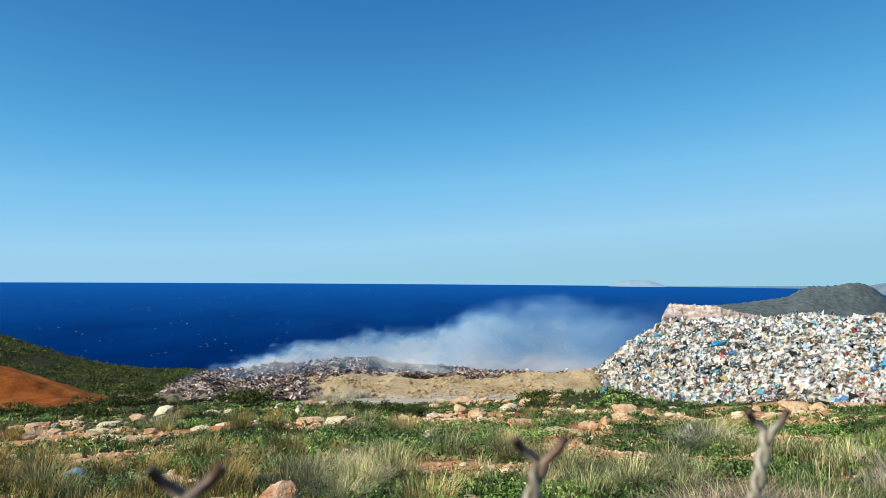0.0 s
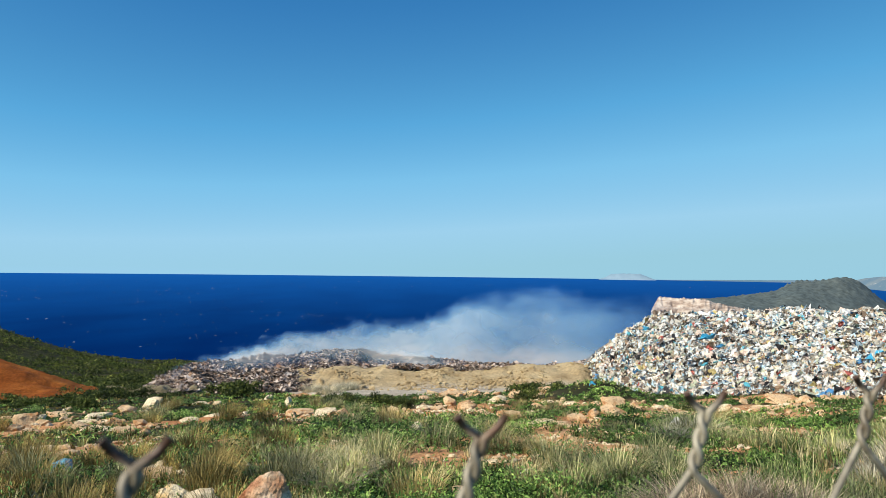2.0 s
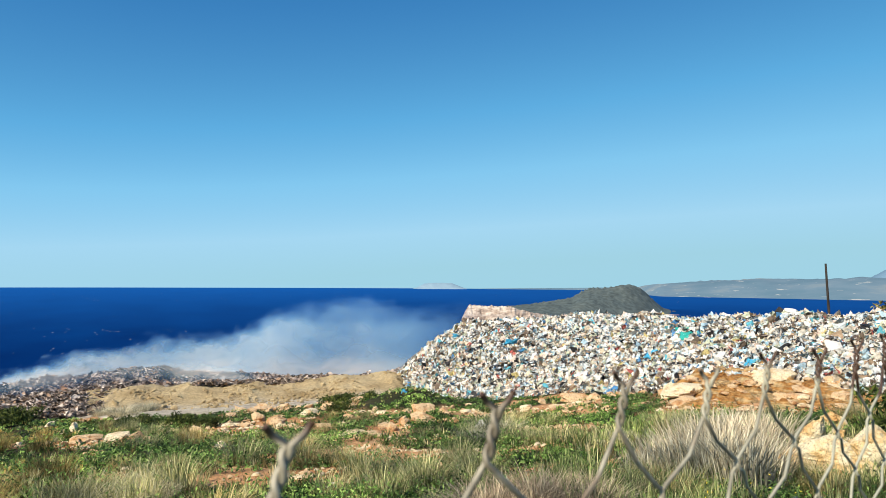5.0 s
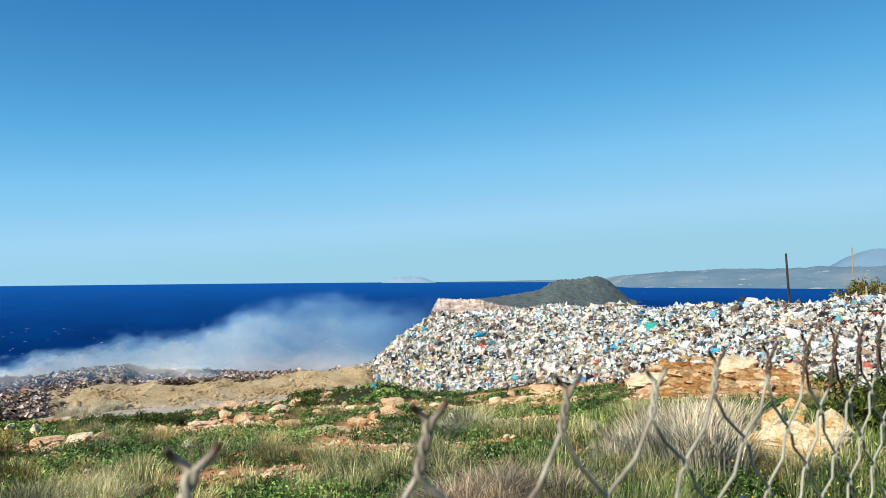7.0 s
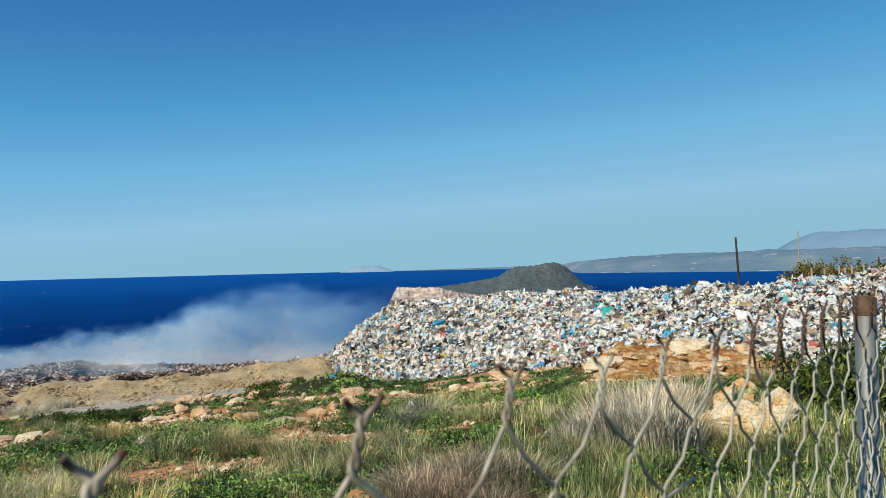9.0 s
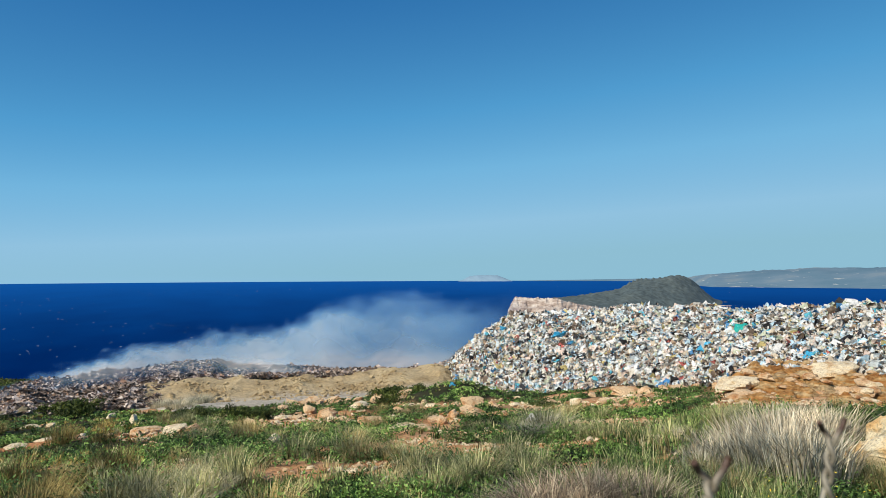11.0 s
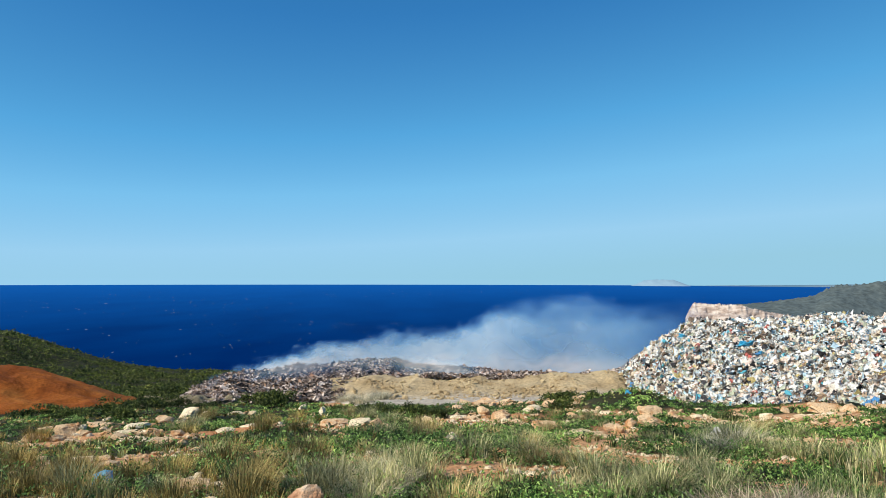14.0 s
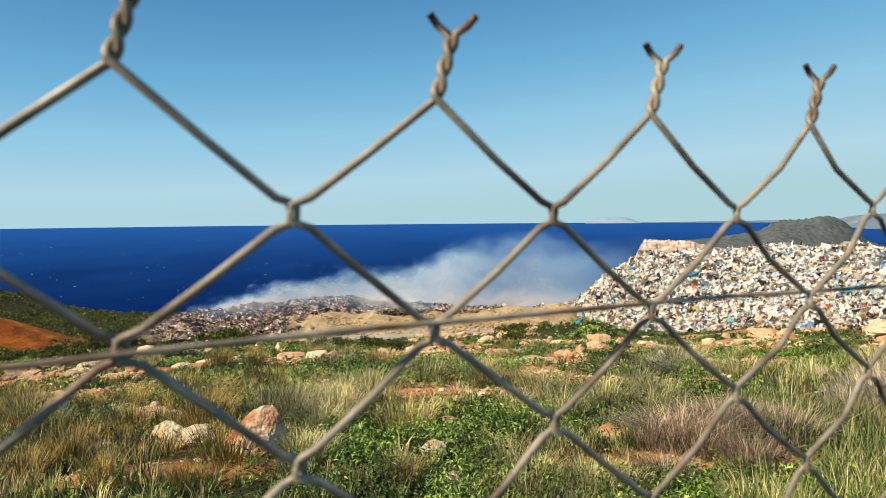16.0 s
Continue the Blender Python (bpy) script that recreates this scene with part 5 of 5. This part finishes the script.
# tussocks scattered between them
rng = np.random.default_rng(77)
for i in range(310):
    az, d = rng.uniform(-40, 58), 3.9 * (17 / 3.9) ** rng.random() ** 1.15
    x, y = xy(az, d)
    if bool(bare(np.array([x]), np.array([y]), np.array([az]), np.array([d]))[0]) or fbm(x * 0.5 + 90, y * 0.8) < 0.45 or float(dirt(x, y)) > 0.5:
        continue
    pick = rng.random()
    if pick < (0.15 if az < -12 else 0.5 if az < 14 else 0.85):
        tussock(greyish, i, az, d, rng.uniform(0.45, 0.85), "grass_tussock", "grey green tuft of coarse grass", "tussock")
    elif az < -12:
        tussock(withered, i, az, d, rng.uniform(0.4, 0.8), "grass_tussock", "dull brown tuft of withered grass", "tussock")
    else:
        tussock(straw, i, az, d, rng.uniform(0.4, 0.8), "grass_tussock", "straw coloured tuft of dry grass", "tussock")

# yellow flowers among the weeds by the fence
n = 170
az, d = rng.uniform(36, 50, n), rng.uniform(4.3, 6.2, n)
x, y = np.sin(np.radians(az)) * d, np.cos(np.radians(az)) * d
k = Mat("yellow_petals", 0.6, 0.2)
k.color(k.ramp(k.island(), [(0.2, (0.62, 0.44, 0.03)), (0.8, (0.82, 0.66, 0.06))]))
V, F = leaves(np.stack([x, y, land(x, y) + rng.uniform(0.12, 0.24, n)], -1), rng.uniform(0.014, 0.026, n), rng, 35)
tagged(new("yellow_flowers", np_mesh("yellow_flowers", V, F, k.m)), "small yellow flowers among green weeds", "flowers", kind="stuff")

# low scrub on the far hillside
rng = np.random.default_rng(91)
n = 80000
az = rng.uniform(-46, -8, n)
d = 36 * (92 / 36) ** rng.random(n)
x, y = np.sin(np.radians(az)) * d, np.cos(np.radians(az)) * d
ok = (fbm(x * 0.2, y * 0.2) > rng.uniform(0.15, 0.47, n)) & ~((az < -24) & (d < 41)) & ~((az > -22) & (d < 42))
x, y, d = x[ok], y[ok], d[ok]
per = 6
size = rng.uniform(0.08, 0.2, len(x)) * np.interp(d, (36, 90), (0.8, 1.3)) * (1 + 1.3 * (rng.random(len(x)) < 0.08))
q = rng.normal(0, 0.42, (len(x), per, 3)) * size[:, None, None] * (1, 1, 0.55)
P = (np.stack([x, y, land(x, y) + size * 0.15], -1)[:, None, :] + q).reshape(-1, 3)
V, F = leaves(P, np.repeat(size, per) * rng.uniform(0.4, 0.85, len(P)), rng, 70)
tagged(new("hillside_scrub", np_mesh("hillside_scrub", V, F, M_hill)), "dark green low scrub covering the far slope", "scrub", kind="stuff")


def shrub(az, d, wide, tall, z, seed, label):
    """A dense shrub: short stems and a leafy crown of clumps."""
    r = np.random.default_rng(seed)
    x, y = xy(az, d)
    root = tagged(new("shrub"), label, "shrub", "shrubs on the dump")
    root.location = (x, y, z)
    bm = bmesh.new()
    for j in range(5):
        a = r.uniform(0, math.tau)
        tip = Vector((math.cos(a) * wide * 0.3, math.sin(a) * wide * 0.3, tall * 0.6))
        bmesh.ops.create_cone(bm, cap_ends=True, segments=6, radius1=0.03 * tall, radius2=0.01 * tall, depth=tip.length,
                              matrix=Matrix.Translation(tip / 2) @ tip.to_track_quat("Z", "Y").to_matrix().to_4x4())
    part("stems", bm, M_tar, root)
    c = r.normal(0, 1, (26, 3)) * (wide * 0.26, wide * 0.26, tall * 0.16) + (0, 0, tall * 0.6)
    per = 70
    P = (c[:, None, :] + r.normal(0, 1, (26, per, 3)) * (wide * 0.09, wide * 0.09, tall * 0.1)).reshape(-1, 3)
    P[:, 2] = np.abs(P[:, 2])
    V, F = leaves(P, r.uniform(0.07, 0.17, len(P)) * (wide + tall) * 0.4, r, 70)
    ob = new("crown", np_mesh("crown", V, F, M_olive if "olive" in label else M_scrub))
    ob.parent = root


shrub(-15.4, 20.59, 0.96, 0.48, -2.09, 0, "dark green leafy shrub on the hillside")
shrub(-4.2, 14.83, 0.71, 0.31, -1.33, 84, "dark green leafy shrub on the hillside")
shrub(8.1, 19.97, 1.11, 0.35, -1.88, 71, "dark green leafy shrub on the hillside")
shrub(10.1, 22.40, 0.89, 0.32, -2.27, 57, "dark green leafy shrub on the hillside")
shrub(-2.2, 14.29, 0.46, 0.27, -1.25, 44, "dark green leafy shrub on the hillside")
shrub(-23.1, 39.99, 1.77, 0.65, -4.78, 31, "dark green leafy shrub on the hillside")
shrub(-24.5, 26.32, 0.96, 0.38, -2.88, 19, "dark green leafy shrub on the hillside")
shrub(-25.8, 18.89, 0.63, 0.33, -1.88, 7, "dark green leafy shrub on the hillside")
shrub(-7.4, 15.98, 0.76, 0.25, -1.47, 91, "dark green leafy shrub on the hillside")
shrub(-10.1, 16.64, 0.66, 0.18, -1.55, 78, "dark green leafy shrub on the hillside")
shrub(20.2, 15.43, 0.70, 0.14, -1.28, 66, "dark green leafy shrub on the hillside")
shrub(-31.4, 25.15, 1.21, 0.31, -2.71, 53, "dark green leafy shrub on the hillside")
shrub(-29.3, 20.92, 0.88, 0.24, -2.08, 41, "dark green leafy shrub on the hillside")
shrub(-27.1, 20.22, 0.87, 0.35, -1.98, 29, "dark green leafy shrub on the hillside")
shrub(-25.3, 22.86, 1.00, 0.37, -2.37, 17, "dark green leafy shrub on the hillside")
shrub(-23.8, 23.68, 0.87, 0.45, -2.50, 5, "dark green leafy shrub on the hillside")
shrub(-20.2, 21.76, 0.82, 0.23, -2.24, 89, "dark green leafy shrub on the hillside")
shrub(-16.0, 22.74, 0.99, 0.49, -2.40, 77, "dark green leafy shrub on the hillside")
shrub(-22.4, 22.86, 0.75, 0.34, -2.38, 65, "dark green leafy shrub on the hillside")
shrub(10.2, 19.37, 0.92, 0.34, -1.83, 53, "dark green leafy shrub on the hillside")
shrub(7.9, 17.51, 0.70, 0.33, -1.65, 40, "dark green leafy shrub on the hillside")
shrub(12.4, 21.00, 0.99, 0.26, -2.04, 26, "dark green leafy shrub on the hillside")
for az1, d1, w1, t1, seed in ((49.6, 10.4, 0.7, 0.45, 11), (50.8, 9.6, 0.9, 0.6, 23), (52.2, 10.6, 1.2, 0.8, 35), (53.6, 9.2, 1.0, 0.65, 58), (55.4, 9.8, 1.2, 0.8, 71), (57.5, 9.0, 1.1, 0.7, 83)):
    shrub(az1, d1, w1, t1, on_land(az1, d1)[2], seed, "dark green leafy shrub on the hillside")
shrub(48.7, 39, 1.6, 2.25, EYE - 2.6, 2, "olive green bush beyond the rubbish heap")
shrub(50.2, 40, 1.9, 2.1, EYE - 2.7, 17, "olive green bush beyond the rubbish heap")
shrub(51.6, 41, 2.0, 2.1, EYE - 2.7, 31, "olive green bush beyond the rubbish heap")
shrub(53.2, 41, 2.0, 2.1, EYE - 2.7, 47, "olive green bush beyond the rubbish heap")
shrub(54.8, 39, 2.4, 2.05, EYE - 2.6, 63, "olive green bush beyond the rubbish heap")
shrub(56.5, 39, 2.8, 2.2, EYE - 2.6, 80, "olive green bush beyond the rubbish heap")
shrub(49.4, 38, 1.5, 1.95, EYE - 2.6, 9, "olive green bush beyond the rubbish heap")

# ---- poles beyond the heap ----
def pole(az, d, foot, top, thick, material, label, lean=0.0, arm=0.0):
    x, y = xy(az, d)
    root = tagged(new("utility_pole"), label, "pole", "poles beyond the heap")
    root.location = (x, y, EYE + foot * d)
    h = (top - foot) * d
    bm = bmesh.new()
    bmesh.ops.create_cone(bm, cap_ends=True, segments=10, radius1=thick, radius2=thick * 0.65, depth=h, matrix=pose(lean * h / 2, 0, h / 2, 0, math.degrees(math.atan(lean)), 0))
    part("shaft", bm, material, root)
    if arm:
        bm = bmesh.new()
        bmesh.ops.create_cube(bm, size=1.0, matrix=pose(0, 0, h * 0.82, 0, 0, -az) @ Matrix.Diagonal((arm, 0.05, 0.06, 1)))
        part("crossarm", bm, material, root)


pole(44.75, 45, -0.09, 0.0251, 0.085, M_tar, "dark wooden pole standing behind the refuse heap", -0.06)
pole(48.75, 45, -0.08, 0.031, 0.045, M_wood, "thin pale pole among bushes behind the heap", -0.02)
pole(53.6, 55, -0.07, -0.0046, 0.07, M_tar, "small dark pole with a crossarm in the distance", 0.0, 0.9)
for i, (az1, top) in enumerate(((49.5, -0.016), (50.3, -0.0175), (51.2, -0.0145), (51.6, -0.0165), (52.0, -0.0135), (52.7, -0.0125), (53.1, -0.0145), (54.3, -0.012))):
    x, y = xy(az1, 37)
    root = tagged(new("fence_post"), "pale wooden stake beyond the rubbish heap", "fence post", "stakes beyond the heap")
    root.location = (x, y, EYE - 0.065 * 37)
    bm = bmesh.new()
    h = (top + 0.065) * 37
    bmesh.ops.create_cone(bm, cap_ends=True, segments=8, radius1=0.05, radius2=0.04, depth=h, matrix=pose(0, 0, h / 2, 0, (i % 3 - 1) * 1.5, 0))
    part("stake", bm, M_wood, root)


# ---- chain-link fence ----
F0, F_TURN, PITCH = Vector((-0.0466, 0.1027, 0)), radians(26.36), 0.058
F_WAY = Vector((math.cos(F_TURN), math.sin(F_TURN), 0))
F_OUT = Vector((-math.sin(F_TURN), math.cos(F_TURN), 0))
KNOT, HALF, WIRE = 1.5655, 0.0295, 0.00106
# the mesh is stretched a little unevenly: each column's place along the fence
COLUMNS = (0.0, 0.074, 0.148, 0.2209, 0.2911, 0.3573, 0.4215, 0.489)
fence = tagged(new("chain_link_fence"), "weathered chain link fence with twisted barbed top edge", "fence")


def tube(bm, pts, radius, sides=7, twist=None):
    """A round wire along the points."""
    rings = []
    for i, p in enumerate(pts):
        a, b = pts[max(0, i - 1)], pts[min(len(pts) - 1, i + 1)]
        t = (b - a).normalized()
        u = t.cross(F_OUT if abs(t.dot(F_OUT)) < 0.9 else F_WAY).normalized()
        v = t.cross(u)
        rings.append([bm.verts.new(p + (u * math.cos(q) + v * math.sin(q)) * radius) for q in (j / sides * math.tau for j in range(sides))])
    for r0, r1 in zip(rings, rings[1:]):
        for j in range(sides):
            f = bm.faces.new((r0[j], r0[(j + 1) % sides], r1[(j + 1) % sides], r1[j]))
            f.smooth = True
    for ring, turn in ((rings[0], 1), (rings[-1], -1)):
        bm.faces.new(ring[::turn])


def fence_point(col, row, out=0.0, dz=0.0):
    """A node of the mesh: column in pitches, row in half diamonds down from the knots."""
    s = float(np.interp(col, range(len(COLUMNS)), COLUMNS)) + min(0.0, col) * 0.0735 + max(0.0, col - 7) * PITCH
    sag = 0.0025 * max(0.0, 1 - max(0.0, col)) + 0.003 * math.sin(s * 2.1 + 0.6) * min(1.0, max(0.0, s - 0.5))
    wild = 0.0018 + 0.0035 * min(1.0, max(0.0, (col - 2) / 4))
    jx = noise.noise(Vector((col * 3.1, row * 2.7, 0.5))) * wild
    jz = noise.noise(Vector((col * 2.3, row * 3.3, 8.5))) * wild
    belly = 0.004 * noise.noise(Vector((col * 0.3, row * 0.2, 3.0)))
    p = F0 + F_WAY * (s + jx) + F_OUT * (out + belly)
    p.z = KNOT - row * HALF + jz + dz + sag
    return p


def wire_path(k0, rows, half):
    """The zigzag between column k0 (even rows) and k0 + half (odd rows); half is +0.5 or -0.5."""
    pts = []
    sgn = 1 if half > 0 else -1
    knot = fence_point(k0, 0)
    lean = F_WAY * 0.0050
    height, turns = 0.0160, 1.4
    # barb
    top = knot + Vector((0, 0, height)) + lean
    pts.append(top - F_WAY * sgn * 0.0058 + Vector((0, 0, 0.0052)) + F_OUT * sgn * 0.0015)
    pts.append(top - F_WAY * sgn * 0.0036 + Vector((0, 0, 0.0026)) + F_OUT * sgn * 0.0015)
    # twist
    n = 16
    for i in range(n + 1):
        t = 1 - i / n
        a = math.pi * (0 if sgn > 0 else 1) + (1 - t) * turns * math.tau + math.pi * 0.5
        a = a if sgn > 0 else a
        pts.append(knot + Vector((0, 0, height * t)) + lean * t + (F_WAY * math.cos(a) + F_OUT * math.sin(a)) * WIRE * 1.02)
    # zigzag, hooking over the neighbour at every node
    for r in range(1, rows):
        odd = r % 2
        col = k0 + (half if odd else 0)
        toward = sgn if odd else -sgn
        o = WIRE * (1.15 if odd == (sgn > 0) else -1.15)
        p = fence_point(col, r)
        way = F_WAY * toward
        bulge = 0.0008 if k0 < 3 else 0.0022
        side = bulge if (toward > 0) else -bulge
        back = fence_point(k0 + (0 if odd else half), r - 1)
        pts.append((p + back) / 2 + F_OUT * side)
        pts.append(p - way * 0.0042 + Vector((0, 0, 0.0036)) - F_OUT * o * 0.4)
        pts.append(p + way * 0.0010 + Vector((0, 0, 0.0018)) + F_OUT * o * 0.3)
        pts.append(p + way * 0.0012 - Vector((0, 0, 0.0018)) + F_OUT * o)
        pts.append(p - way * 0.0042 - Vector((0, 0, 0.0036)) + F_OUT * o * 0.4)
    return pts


ROWS = 53
for k0 in range(-14, 52):
    for half in (0.5, -0.5):
        bm = bmesh.new()
        tube(bm, wire_path(k0, ROWS, half), WIRE if k0 < 4 else WIRE * 0.85, 7 if -4 < k0 < 6 else 5 if -6 < k0 < 9 else 4)
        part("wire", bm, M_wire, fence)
# line wires threaded along the mesh
for zz, r1, end in ((1.5085, 0.00075, 0.46), (0.85, 0.00075, 3.3), (0.2, 0.00075, 3.3)):
    bm = bmesh.new()
    pts = [F0 + F_WAY * s + F_OUT * (0.0012 * math.sin(s * 45.0)) + Vector((0, 0, zz + 0.001 * math.sin(s * 13))) for s in np.linspace(-1.0, end, 420)]
    tube(bm, pts, r1, 6)
    part("line_wire", bm, M_wire, fence, "grey brown straight line wire")
for s in (0.945, 2.75, -0.95):
    bm = bmesh.new()
    p = F0 + F_WAY * s + F_OUT * 0.014
    bmesh.ops.create_cone(bm, cap_ends=True, segments=20, radius1=0.0105, radius2=0.0105, depth=1.77, matrix=Matrix.Translation(p + Vector((0, 0, 0.69))))
    for f in bm.faces:
        f.smooth = len(f.verts) == 4
    post = part("fence_post", bm, M_post, fence, "grey galvanised steel pipe post")
    bm = bmesh.new()
    bmesh.ops.create_cone(bm, cap_ends=True, segments=20, radius1=0.0116, radius2=0.0112, depth=0.022, matrix=Matrix.Translation(p + Vector((0, 0, 1.57))))
    bmesh.ops.bevel(bm, geom=[e for e in bm.edges if abs(e.calc_face_angle(0)) > 1], offset=0.002, segments=2, affect="EDGES")
    part("cap", bm, M_darkrust, post, "rusty brown cap band")
